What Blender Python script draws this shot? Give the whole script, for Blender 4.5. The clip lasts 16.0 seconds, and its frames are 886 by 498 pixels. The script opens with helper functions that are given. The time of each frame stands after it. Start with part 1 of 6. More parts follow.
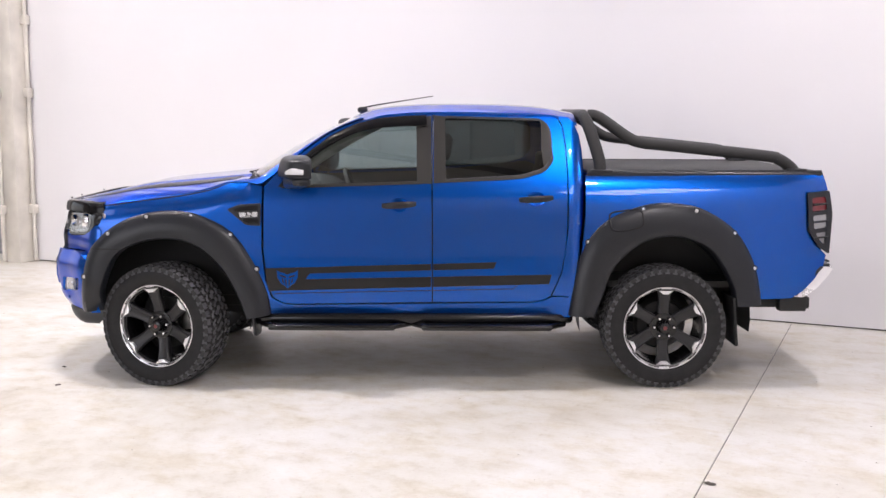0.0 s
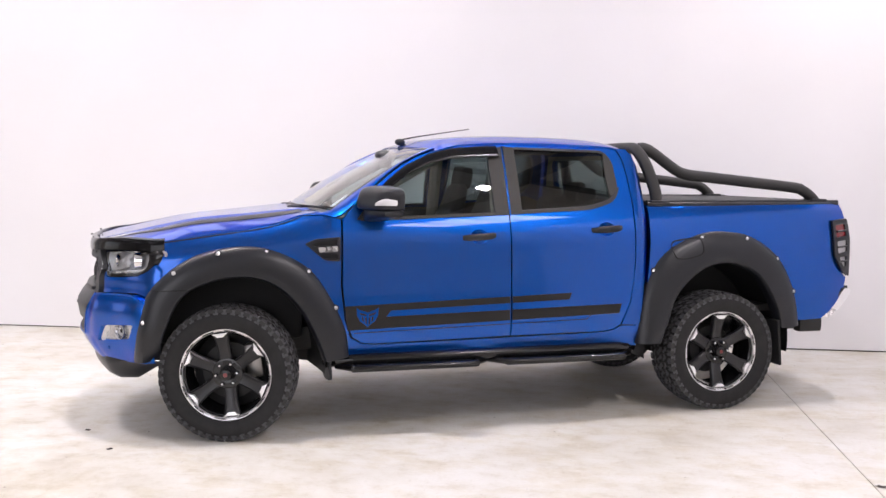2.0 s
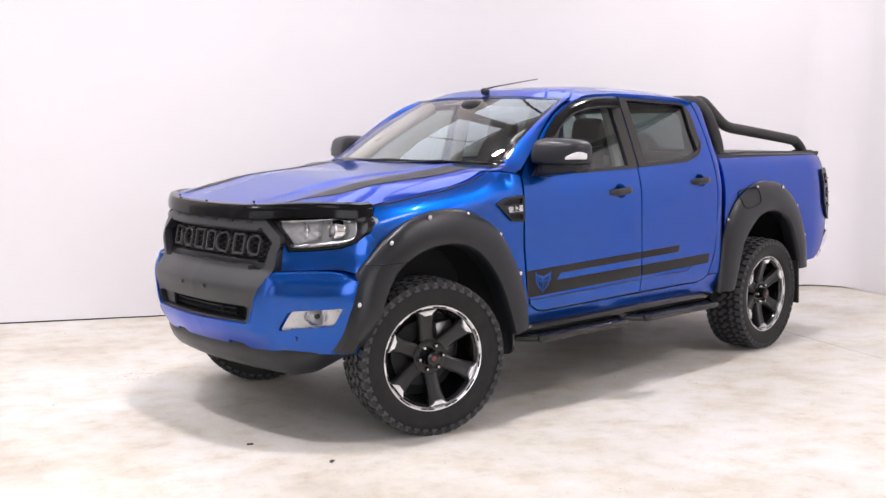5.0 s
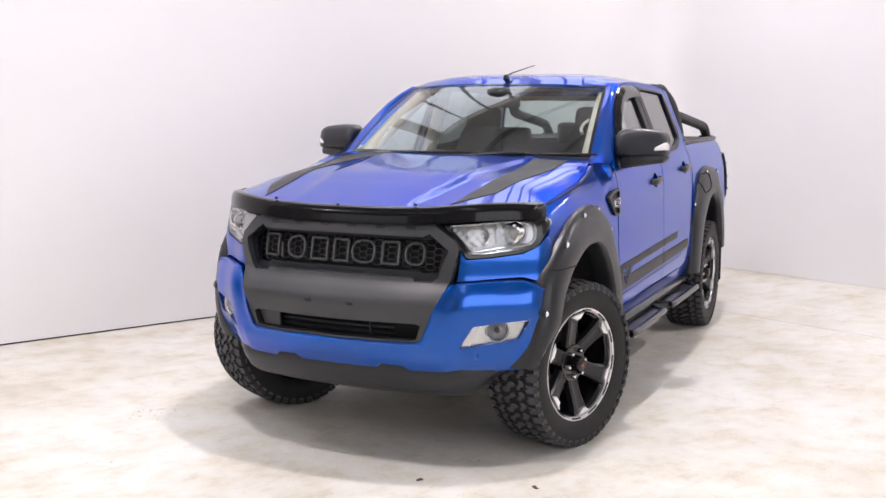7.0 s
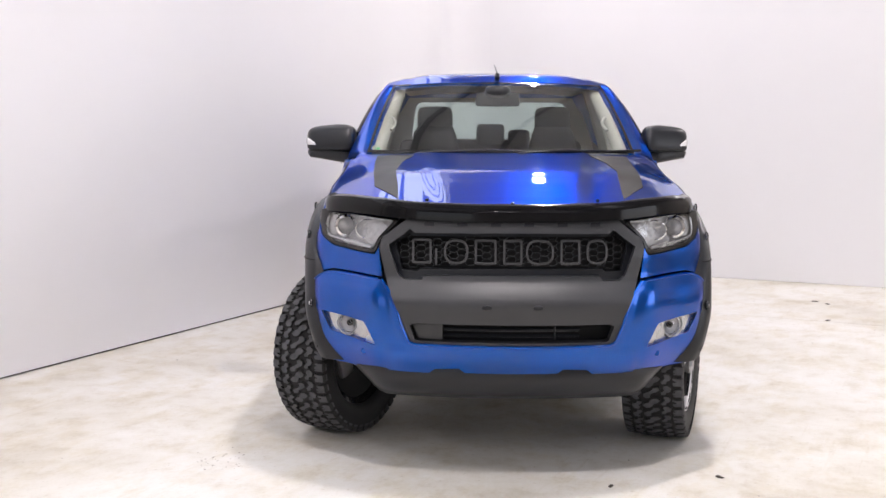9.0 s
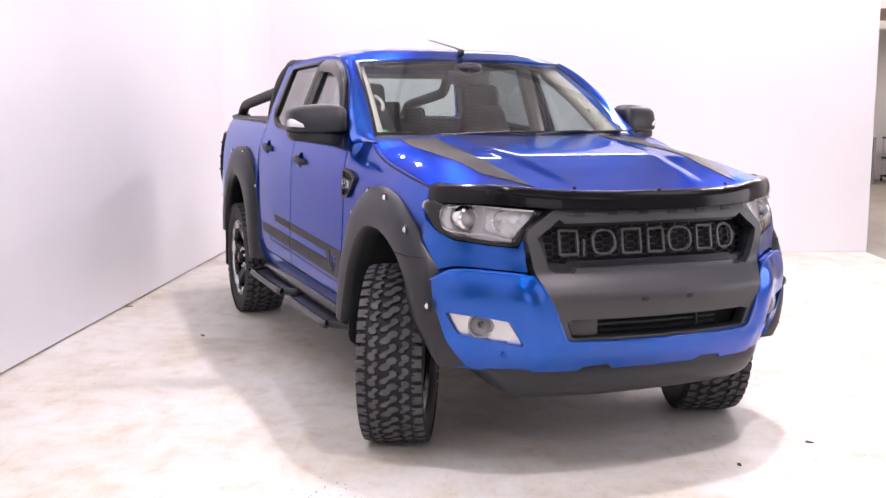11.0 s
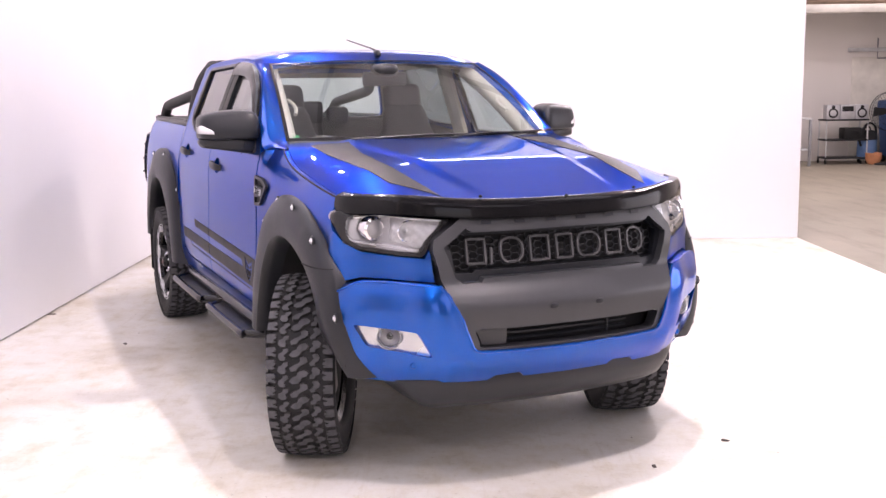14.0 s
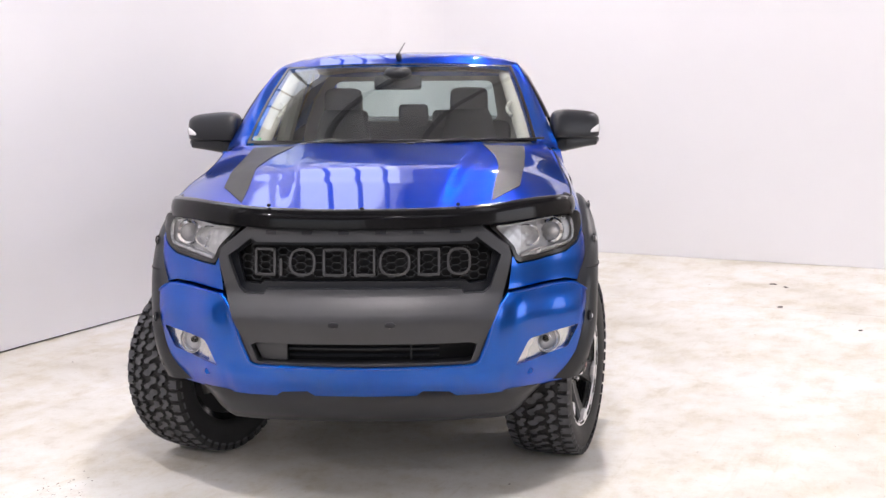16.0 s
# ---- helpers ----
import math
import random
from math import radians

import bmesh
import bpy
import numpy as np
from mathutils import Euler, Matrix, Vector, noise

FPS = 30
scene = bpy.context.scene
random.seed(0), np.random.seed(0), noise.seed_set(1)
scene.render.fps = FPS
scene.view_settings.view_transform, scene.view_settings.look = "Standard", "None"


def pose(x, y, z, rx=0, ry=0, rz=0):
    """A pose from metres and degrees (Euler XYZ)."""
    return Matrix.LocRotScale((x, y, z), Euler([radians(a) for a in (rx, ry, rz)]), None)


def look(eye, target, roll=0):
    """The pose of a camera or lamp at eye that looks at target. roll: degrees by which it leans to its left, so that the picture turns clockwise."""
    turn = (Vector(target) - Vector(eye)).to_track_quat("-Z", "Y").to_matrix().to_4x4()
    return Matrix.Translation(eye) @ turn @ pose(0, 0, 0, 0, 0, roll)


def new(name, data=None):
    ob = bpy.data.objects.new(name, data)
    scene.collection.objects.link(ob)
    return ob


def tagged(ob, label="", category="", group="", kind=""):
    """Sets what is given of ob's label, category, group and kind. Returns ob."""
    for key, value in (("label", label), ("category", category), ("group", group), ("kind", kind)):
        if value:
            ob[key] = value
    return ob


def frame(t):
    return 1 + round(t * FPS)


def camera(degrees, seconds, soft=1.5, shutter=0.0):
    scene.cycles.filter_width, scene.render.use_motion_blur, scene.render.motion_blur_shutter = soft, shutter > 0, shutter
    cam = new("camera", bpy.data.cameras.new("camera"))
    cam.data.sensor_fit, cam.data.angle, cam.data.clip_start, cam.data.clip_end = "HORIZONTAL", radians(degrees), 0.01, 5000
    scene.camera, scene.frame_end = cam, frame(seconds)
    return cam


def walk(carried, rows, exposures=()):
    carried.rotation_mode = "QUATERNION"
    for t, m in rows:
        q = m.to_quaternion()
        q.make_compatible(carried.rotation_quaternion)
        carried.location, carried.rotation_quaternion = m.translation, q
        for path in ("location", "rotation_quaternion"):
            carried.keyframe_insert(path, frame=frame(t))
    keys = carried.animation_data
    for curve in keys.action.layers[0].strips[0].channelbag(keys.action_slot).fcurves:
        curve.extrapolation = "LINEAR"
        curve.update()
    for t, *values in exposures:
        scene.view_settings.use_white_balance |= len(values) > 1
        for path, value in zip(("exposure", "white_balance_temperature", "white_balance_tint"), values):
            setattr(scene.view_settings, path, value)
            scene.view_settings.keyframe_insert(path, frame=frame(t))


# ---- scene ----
cam = camera(46.1, 16.0)
PATH = [
    (0, (1.759, -7.311, 1.748), (1.774, -5.328, 1.481), 0.3),
    (0.5, (1.228, -7.304, 1.73), (1.436, -5.331, 1.477), 0.6),
    (1, (0.65, -7.221, 1.664), (0.975, -5.258, 1.463), 0.6),
    (1.5, (-0.01, -7.088, 1.637), (0.438, -5.146, 1.469), 0.7),
    (2, (-0.565, -6.804, 1.567), (0.03, -4.9, 1.412), 0.6),
    (2.5, (-1.224, -6.588, 1.538), (-0.46, -4.746, 1.387), 0.6),
    (3, (-1.745, -6.272, 1.485), (-0.858, -4.487, 1.322), 0.6),
    (3.5, (-2.276, -5.947, 1.512), (-1.265, -4.231, 1.327), 0.6),
    (4, (-2.725, -5.508, 1.474), (-1.588, -3.873, 1.281), 0.6),
    (6.5, (-4.31, -2.809, 1.487), (-2.593, -1.816, 1.232), 0.6),
    (7, (-4.545, -2.208, 1.512), (-2.735, -1.394, 1.259), 0.6),
    (7.5, (-4.652, -1.576, 1.51), (-2.773, -0.94, 1.259), 0.6),
    (8, (-4.772, -0.99, 1.46), (-2.838, -0.536, 1.227), 0.4),
    (8.5, (-4.797, -0.391, 1.432), (-2.826, -0.149, 1.202), 0.2),
    (9, (-4.826, 0.204, 1.413), (-2.839, 0.238, 1.192), 0.2),
    (9.5, (-4.762, 0.777, 1.419), (-2.783, 0.615, 1.183), 0.1),
    (12, (-3.698, 2.916, 1.496), (-1.978, 1.935, 1.213), 0.0),
    (12.5, (-3.629, 3.08, 1.519), (-1.936, 2.055, 1.231), -0.2),
    (13, (-3.788, 3.013, 1.524), (-2.091, 1.997, 1.229), -0.4),
    (13.5, (-3.991, 2.605, 1.547), (-2.256, 1.657, 1.246), -0.7),
    (14, (-4.12, 2.055, 1.54), (-2.319, 1.24, 1.238), -0.8),
    (14.5, (-4.307, 1.455, 1.539), (-2.434, 0.822, 1.241), -0.8),
    (15, (-4.335, 0.82, 1.522), (-2.404, 0.393, 1.227), -0.8),
    (15.5, (-4.393, 0.187, 1.47), (-2.421, -0.013, 1.201), -1.0),
    (16, (-4.377, -0.397, 1.531), (-2.399, -0.337, 1.24), -0.5),
]
walk(cam, [(t, look(e, a, r)) for t, e, a, r in PATH], [(0, -0.38, 6500, 13), (3, -0.36, 6500, 14), (6.3, -0.34, 6500, 12), (9, -0.41, 6500, 11), (11.8, 0.03, 6500, 23), (12.4, 0.08, 6500, 23), (13.5, 0.08, 6600, 24), (14.7, -0.10, 6700, 24), (15.4, -0.22, 6550, 14), (16, -0.28, 6500, 12)])

# ---------------------------------------------------------------- room axes and light
ROOM = pose(0, 0, 0, 0, 0, -24.4)      # the hall stands askew to the truck


def area_lamp(name, u, v, z, su, sv, power, colour=(1, 0.97, 0.93)):
    data = bpy.data.lights.new(name, "AREA")
    data.shape, data.size, data.size_y, data.energy, data.color = "RECTANGLE", su, sv, power, colour
    ob = new(name, data)
    ob.matrix_world = ROOM @ pose(u, v, z)
    return ob


world = bpy.data.worlds.new("sky")
scene.world = world
world.use_nodes = True
sky = world.node_tree.nodes.new("ShaderNodeTexSky")
sky.sky_type, sky.sun_disc = "NISHITA", False
sky.sun_elevation, sky.sun_rotation = radians(50), radians(120)
world.node_tree.links.new(sky.outputs[0], world.node_tree.nodes["Background"].inputs[0])
world.node_tree.nodes["Background"].inputs[1].default_value = 0.1
scene.view_settings.exposure = 0.0

CEIL = 6.3
# roof windows: daylight enters through three rows of openings
SKYLIGHTS = [(u, v) for u in (-9.0, -3.0, 3.0, 9.0, 14.5) for v in (-7.2, -1.2) if (u, v) not in ((3.0, -1.2), (9.0, -1.2), (3.0, -7.2))]
for u, v in SKYLIGHTS:
    area_lamp("skylight_lamp", u, v, CEIL + 0.10, 1.5, 3.6, 330 if u > 12 else 260 if u > 8 else 60 if v < -5 else 20, (1.0, 0.965, 0.975))
# daylight through the high windows above the back wall of the bay
CLERESTORY = [(-5.2 + 2.6 * k) for k in range(5)]
for u in CLERESTORY:
    lamp = area_lamp("high_window_lamp", u, 3.46, 4.75, 2.4, 1.9, 42, (0.92, 0.94, 1.0))
    lamp.matrix_world = ROOM @ pose(u, 3.46, 4.75, -90, 0, 0)
# unseen fill lamp, added in an opening at the front end of the shed
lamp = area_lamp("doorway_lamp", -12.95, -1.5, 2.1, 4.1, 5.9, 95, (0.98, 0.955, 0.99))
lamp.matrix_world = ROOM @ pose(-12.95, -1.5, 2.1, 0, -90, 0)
# second unseen fill lamp, in an opening added to the long wall
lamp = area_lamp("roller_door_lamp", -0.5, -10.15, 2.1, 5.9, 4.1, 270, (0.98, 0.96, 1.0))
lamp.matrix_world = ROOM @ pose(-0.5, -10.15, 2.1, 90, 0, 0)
# the bay's own flood lamps, a few added only to brighten walls and floor
FLOODS = [(-7.4, -3.4, 50), (-7.6, 1.2, 120), (5.2, -2.9, 170), (4.5, 1.3, 90), (0.0, -0.75, 170), (-2.3, -1.0, 150), (-3.6, 1.6, 52), (0.6, 1.9, 25), (7.2, 2.4, 50), (9.4, -3.9, 120)]
for u, v, power in FLOODS:
    area_lamp("flood_lamp", u, v, 5.12, 0.16, 0.12, power, (1.0, 0.93, 0.945))


# ---------------------------------------------------------------- materials
def material(name):
    m = bpy.data.materials.new(name)
    m.use_nodes = True
    n = m.node_tree.nodes
    return m, n, m.node_tree.links, n["Principled BSDF"]


def noise_node(n, l, scale, detail=4.0, rough=0.55, coords="Object", stretch=None):
    tex = n.new("ShaderNodeTexCoord")
    noi = n.new("ShaderNodeTexNoise")
    noi.inputs["Scale"].default_value, noi.inputs["Detail"].default_value, noi.inputs["Roughness"].default_value = scale, detail, rough
    if stretch:
        mp = n.new("ShaderNodeMapping")
        mp.inputs["Scale"].default_value = stretch
        l.new(tex.outputs[coords], mp.inputs[0])
        l.new(mp.outputs[0], noi.inputs["Vector"])
    else:
        l.new(tex.outputs[coords], noi.inputs["Vector"])
    return noi


def ramp(n, l, src, stops):
    r = n.new("ShaderNodeValToRGB")
    while len(r.color_ramp.elements) < len(stops):
        r.color_ramp.elements.new(0.5)
    for e, (p, c) in zip(r.color_ramp.elements, stops):
        e.position, e.color = p, (*c, 1)
    l.new(src, r.inputs[0])
    return r


def mix(n, l, fac, a, b, how="MIX"):
    m = n.new("ShaderNodeMix")
    m.data_type, m.blend_type = "RGBA", how
    for s, v in ((m.inputs[0], fac), (m.inputs[6], a), (m.inputs[7], b)):
        if isinstance(v, (int, float)):
            s.default_value = v
        elif isinstance(v, tuple):
            s.default_value = (*v, 1)
        else:
            l.new(v, s)
    return m.outputs[2]


def bump(n, l, p, src, strength, dist=0.002):
    b = n.new("ShaderNodeBump")
    b.inputs["Strength"].default_value, b.inputs["Distance"].default_value = strength, dist
    l.new(src, b.inputs["Height"])
    l.new(b.outputs[0], p.inputs["Normal"])


def plain(name, colour, rough=0.5, metal=0.0, vary=0.12, scale=6.0, grain=140.0, relief=0.15, coat=0.0, spec=0.5):
    """A surface with patches at one scale and grain at another."""
    m, n, l, p = material(name)
    big = noise_node(n, l, scale)
    fine = noise_node(n, l, grain, 2.0)
    lo = tuple(c * (1 - vary) for c in colour)
    hi = tuple(min(1, c * (1 + vary)) for c in colour)
    c = ramp(n, l, big.outputs[0], [(0.3, lo), (0.7, hi)])
    l.new(c.outputs[0], p.inputs["Base Color"])
    mr = n.new("ShaderNodeMapRange")
    mr.inputs[3].default_value, mr.inputs[4].default_value = max(0.02, rough - 0.07), min(1, rough + 0.07)
    l.new(big.outputs[0], mr.inputs[0])
    l.new(mr.outputs[0], p.inputs["Roughness"])
    p.inputs["Metallic"].default_value = metal
    p.inputs["Coat Weight"].default_value = coat
    p.inputs["Coat Roughness"].default_value = 0.04
    p.inputs["Specular IOR Level"].default_value = spec
    if relief:
        bump(n, l, p, fine.outputs[0], relief, 0.001)
    return m


def paint():
    m, n, l, p = material("pearl_blue_paint")
    flake = noise_node(n, l, 900, 1.0)
    c = ramp(n, l, flake.outputs[0], [(0.35, (0.0002, 0.064, 0.365)), (0.65, (0.0003, 0.098, 0.50))])
    l.new(c.outputs[0], p.inputs["Base Color"])
    p.inputs["Metallic"].default_value = 1.0
    p.inputs["Specular Tint"].default_value = (0.10, 0.36, 1.0, 1)
    p.inputs["Roughness"].default_value = 0.29
    p.inputs["Coat Weight"].default_value = 0.95
    p.inputs["Coat Roughness"].default_value = 0.025
    p.inputs["Coat IOR"].default_value = 1.45
    orange = noise_node(n, l, 220, 1.0)
    b = n.new("ShaderNodeBump")
    b.inputs["Strength"].default_value, b.inputs["Distance"].default_value = 0.02, 0.0004
    l.new(orange.outputs[0], b.inputs["Height"])
    l.new(b.outputs[0], p.inputs["Coat Normal"])
    return m


def pane(name, tint, gloss=1.0):
    """Thin glass: a tinted see-through sheet with mirror gloss that grows towards grazing."""
    m = bpy.data.materials.new(name)
    m.use_nodes = True
    n, l = m.node_tree.nodes, m.node_tree.links
    n.remove(n["Principled BSDF"])
    t, g, mx, f = n.new("ShaderNodeBsdfTransparent"), n.new("ShaderNodeBsdfGlossy"), n.new("ShaderNodeMixShader"), n.new("ShaderNodeLayerWeight")
    t.inputs[0].default_value = (*tint, 1)
    g.inputs["Color"].default_value = (gloss, gloss, gloss, 1)
    g.inputs["Roughness"].default_value = 0.01
    f.inputs["Blend"].default_value = 0.5
    pw, sc = n.new("ShaderNodeMath"), n.new("ShaderNodeMath")
    pw.operation, sc.operation = "POWER", "MULTIPLY_ADD"
    pw.inputs[1].default_value, sc.inputs[1].default_value, sc.inputs[2].default_value = 4.2, 0.88, 0.068
    l.new(f.outputs["Facing"], pw.inputs[0])
    l.new(pw.outputs[0], sc.inputs[0])
    l.new(sc.outputs[0], mx.inputs[0])
    l.new(t.outputs[0], mx.inputs[1])
    l.new(g.outputs[0], mx.inputs[2])
    l.new(mx.outputs[0], n["Material Output"].inputs[0])
    return m


def painted_floor():
    m, n, l, p = material("worn_white_floor_paint")
    cloud = noise_node(n, l, 0.8, 8.0, 0.62)
    stain = noise_node(n, l, 2.4, 10.0, 0.72, stretch=(1.0, 1.4, 1.0))
    blotch = noise_node(n, l, 6.5, 9.0, 0.74)
    speck = noise_node(n, l, 42, 4.0, 0.65)
    spot = noise_node(n, l, 7.5, 9.0, 0.78, stretch=(1.0, 0.8, 1.0))
    streak = noise_node(n, l, 3.0, 6.0, 0.7, stretch=(0.35, 4.5, 1.0))
    a = ramp(n, l, cloud.outputs[0], [(0.32, (0.54, 0.505, 0.435)), (0.45, (0.66, 0.638, 0.585)), (0.58, (0.73, 0.72, 0.69))])
    s = ramp(n, l, stain.outputs[0], [(0.48, (1, 1, 1)), (0.58, (0.95, 0.925, 0.87)), (0.68, (0.86, 0.815, 0.73)), (0.80, (0.74, 0.67, 0.56))])
    b = ramp(n, l, blotch.outputs[0], [(0.36, (0.88, 0.855, 0.81)), (0.47, (0.97, 0.965, 0.95)), (0.60, (1, 1, 1))])
    k = ramp(n, l, speck.outputs[0], [(0.26, (0.72, 0.69, 0.64)), (0.36, (0.97, 0.965, 0.96)), (0.5, (1, 1, 1))])
    f = ramp(n, l, spot.outputs[0], [(0.645, (1, 1, 1)), (0.69, (0.78, 0.73, 0.65)), (0.75, (0.52, 0.47, 0.40))])
    w = ramp(n, l, streak.outputs[0], [(0.58, (1, 1, 1)), (0.72, (0.90, 0.875, 0.83))])
    c = a.outputs[0]
    for layer in (s, b, k, f, w):
        c = mix(n, l, 1.0, c, layer.outputs[0], "MULTIPLY")
    l.new(c, p.inputs["Base Color"])
    r = ramp(n, l, stain.outputs[0], [(0.3, (0.40, 0.40, 0.40)), (0.7, (0.64, 0.64, 0.64))])
    l.new(r.outputs[0], p.inputs["Roughness"])
    bump(n, l, p, speck.outputs[0], 0.12, 0.002)
    return m


def bare_floor():
    m, n, l, p = material("bare_concrete")
    cloud = noise_node(n, l, 0.5, 6.0, 0.65)
    stain = noise_node(n, l, 1.7, 8.0, 0.7, stretch=(0.5, 2.5, 1.0))
    fine = noise_node(n, l, 60, 3.0)
    a = ramp(n, l, cloud.outputs[0], [(0.3, (0.150, 0.127, 0.092)), (0.7, (0.228, 0.196, 0.147))])
    s = ramp(n, l, stain.outputs[0], [(0.5, (1, 1, 1)), (0.72, (0.62, 0.60, 0.56))])
    l.new(mix(n, l, 1.0, a.outputs[0], s.outputs[0], "MULTIPLY"), p.inputs["Base Color"])
    p.inputs["Roughness"].default_value = 0.5
    bump(n, l, p, fine.outputs[0], 0.2, 0.002)
    return m


def wall_paint(name, colour, scuff):
    m, n, l, p = material(name)
    cloud = noise_node(n, l, 0.7, 5.0)
    mark = noise_node(n, l, 5.0, 8.0, 0.75)
    grain = noise_node(n, l, 160, 2.0)
    a = ramp(n, l, cloud.outputs[0], [(0.3, tuple(c * 0.965 for c in colour)), (0.7, colour)])
    s = ramp(n, l, mark.outputs[0], [(0.68, (1, 1, 1)), (0.82, (scuff, scuff, scuff * 0.98))])
    l.new(mix(n, l, 1.0, a.outputs[0], s.outputs[0], "MULTIPLY"), p.inputs["Base Color"])
    p.inputs["Roughness"].default_value = 0.62
    bump(n, l, p, grain.outputs[0], 0.1, 0.001)
    return m


def glow(name, colour, strength):
    m, n, l, p = material(name)
    p.inputs["Base Color"].default_value = (0.8, 0.8, 0.8, 1)
    p.inputs["Emission Color"].default_value = (*colour, 1)
    p.inputs["Emission Strength"].default_value = strength
    return m


BLUE = paint()
MATT = plain("matt_black_plastic", (0.0090, 0.0105, 0.0145), 0.36, grain=420, relief=0.25, spec=0.46)
BARBLACK = plain("textured_black_coating", (0.02, 0.02, 0.021), 0.6, grain=500, relief=0.5)
GREYPLASTIC = plain("charcoal_plastic", (0.031, 0.0325, 0.037), 0.42, grain=380, relief=0.22, spec=0.6)
TRIM = plain("satin_grey_trim", (0.020, 0.019, 0.017), 0.45, grain=300, relief=0.1, spec=0.36)
DECAL = plain("grey_vinyl", (0.019, 0.0185, 0.018), 0.42, relief=0.05, spec=0.22)
SMOKE = plain("smoked_acrylic", (0.005, 0.005, 0.006), 0.12, vary=0.02, relief=0.0, spec=0.22)
GLOSSBLACK = plain("gloss_black_enamel", (0.006, 0.006, 0.007), 0.18, relief=0.02, coat=0.15, spec=0.4)
LINERBLACK = plain("black_arch_liner", (0.010, 0.010, 0.011), 0.55, relief=0.3)
EMBLEMRED = plain("dark_red_enamel", (0.20, 0.045, 0.045), 0.3, relief=0.0)
SATINBLACK = plain("satin_black_enamel", (0.016, 0.016, 0.018), 0.36, relief=0.05, spec=0.45)
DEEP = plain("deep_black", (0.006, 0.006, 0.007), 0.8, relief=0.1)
RUBBER = plain("tyre_rubber", (0.014, 0.014, 0.0148), 0.58, vary=0.25, scale=20, grain=260, relief=0.3, spec=0.3)
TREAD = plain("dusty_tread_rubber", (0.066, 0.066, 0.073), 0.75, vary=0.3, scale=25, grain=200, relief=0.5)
# block sides without the dust, darkened further: groove shade put into the colour
GROOVE_SHADE = plain("shaded_groove_rubber", (0.026, 0.026, 0.027), 0.75, relief=0.2)
MACHINED = plain("machined_alloy", (0.80, 0.80, 0.82), 0.36, 0.8, relief=0.1)
CHROME = plain("chrome", (0.80, 0.80, 0.82), 0.08, 1.0, vary=0.03, relief=0.0)
SATIN = plain("satin_silver_plastic", (0.58, 0.59, 0.61), 0.27, 0.85, vary=0.05, relief=0.05)
STEEL = plain("brake_steel", (0.32, 0.31, 0.30), 0.4, 1.0, relief=0.2)
SCREEN = pane("windscreen_glass", (0.80, 0.87, 0.84))
REARGLASS = pane("rear_glass", (0.52, 0.60, 0.58))
TINTED = pane("tinted_glass", (0.42, 0.49, 0.49))
PRIVACY = pane("privacy_glass", (0.17, 0.21, 0.21))
BUMPERCHROME = plain("bright_bumper_chrome", (0.85, 0.85, 0.87), 0.28, 0.55, vary=0.03, relief=0.0)
LENS = pane("clear_lens", (0.93, 0.94, 0.95), 0.9)
CLOTH = plain("seat_cloth", (0.075, 0.072, 0.071), 0.85, grain=300, relief=0.5)
CABINGREY = plain("cabin_plastic", (0.115, 0.112, 0.108), 0.6)
LINING = plain("cabin_lining", (0.42, 0.40, 0.36), 0.85, grain=300, relief=0.3)
REDLENS = plain("red_lens", (0.20, 0.010, 0.016), 0.15, relief=0.0, coat=0.6)
TAILCLEAR = plain("smoked_clear_lens", (0.40, 0.40, 0.42), 0.18, relief=0.0, coat=0.6)
CLEARLENS = plain("white_lens", (0.72, 0.72, 0.74), 0.18, relief=0.0, coat=0.6)
EMBLEM = plain("emblem_grey", (0.062, 0.062, 0.066), 0.42, relief=0.1)
LAMPBOWL = plain("bright_lamp_bowl", (0.52, 0.52, 0.53), 0.40, 0.7, vary=0.06, relief=0.0)
LAMPHOUSING = plain("grey_lamp_housing", (0.36, 0.36, 0.37), 0.36, 0.5, vary=0.1, relief=0.0)
CHASSIS = plain("chassis_black", (0.018, 0.018, 0.018), 0.6, vary=0.3, relief=0.4)
VINYLCOVER = plain("black_tonneau_vinyl", (0.03, 0.03, 0.031), 0.6, grain=350, relief=0.5)
WHITEWALL = wall_paint("white_bay_paint", (0.80, 0.792, 0.81), 0.93)
SHEDWALL = wall_paint("cream_shed_paint", (0.74, 0.70, 0.66), 0.8)
FLOORPAINT = painted_floor()
CONCRETE = bare_floor()
SHEETSTEEL = plain("roof_sheet", (0.76, 0.76, 0.77), 0.6, 0.0, relief=0.1)
SHUTTERGREY = plain("shutter_grey", (0.30, 0.30, 0.31), 0.5, 0.2, scale=2.0)
GIRDER = plain("girder_paint", (0.20, 0.20, 0.21), 0.6, relief=0.1)
CREAMSTEEL = plain("cream_steel_paint", (0.66, 0.63, 0.57), 0.5, scale=2.5, vary=0.16)
RUSTY = plain("brown_primer_steel", (0.30, 0.21, 0.15), 0.6, scale=3.0, vary=0.3)
BINBLUE = plain("blue_plastic", (0.02, 0.075, 0.24), 0.5, vary=0.2)
PALEBLUE = plain("pale_blue_plastic", (0.09, 0.17, 0.33), 0.5, vary=0.2)
REDPAINT = plain("red_paint", (0.33, 0.03, 0.035), 0.45, vary=0.2)
CARDBOARD = plain("cardboard", (0.36, 0.27, 0.18), 0.85, vary=0.2)
GREYPAINT = plain("grey_cabinet_paint", (0.50, 0.50, 0.50), 0.45)
SILVER = plain("silver_plastic", (0.52, 0.52, 0.54), 0.35, 0.4)
ORANGE = plain("orange_plastic", (0.50, 0.21, 0.10), 0.6, vary=0.25)
GREENVINYL = plain("green_sticker", (0.02, 0.30, 0.10), 0.5)
LAMPGLASS = glow("lit_lamp_face", (1.0, 0.96, 0.93), 14.0)
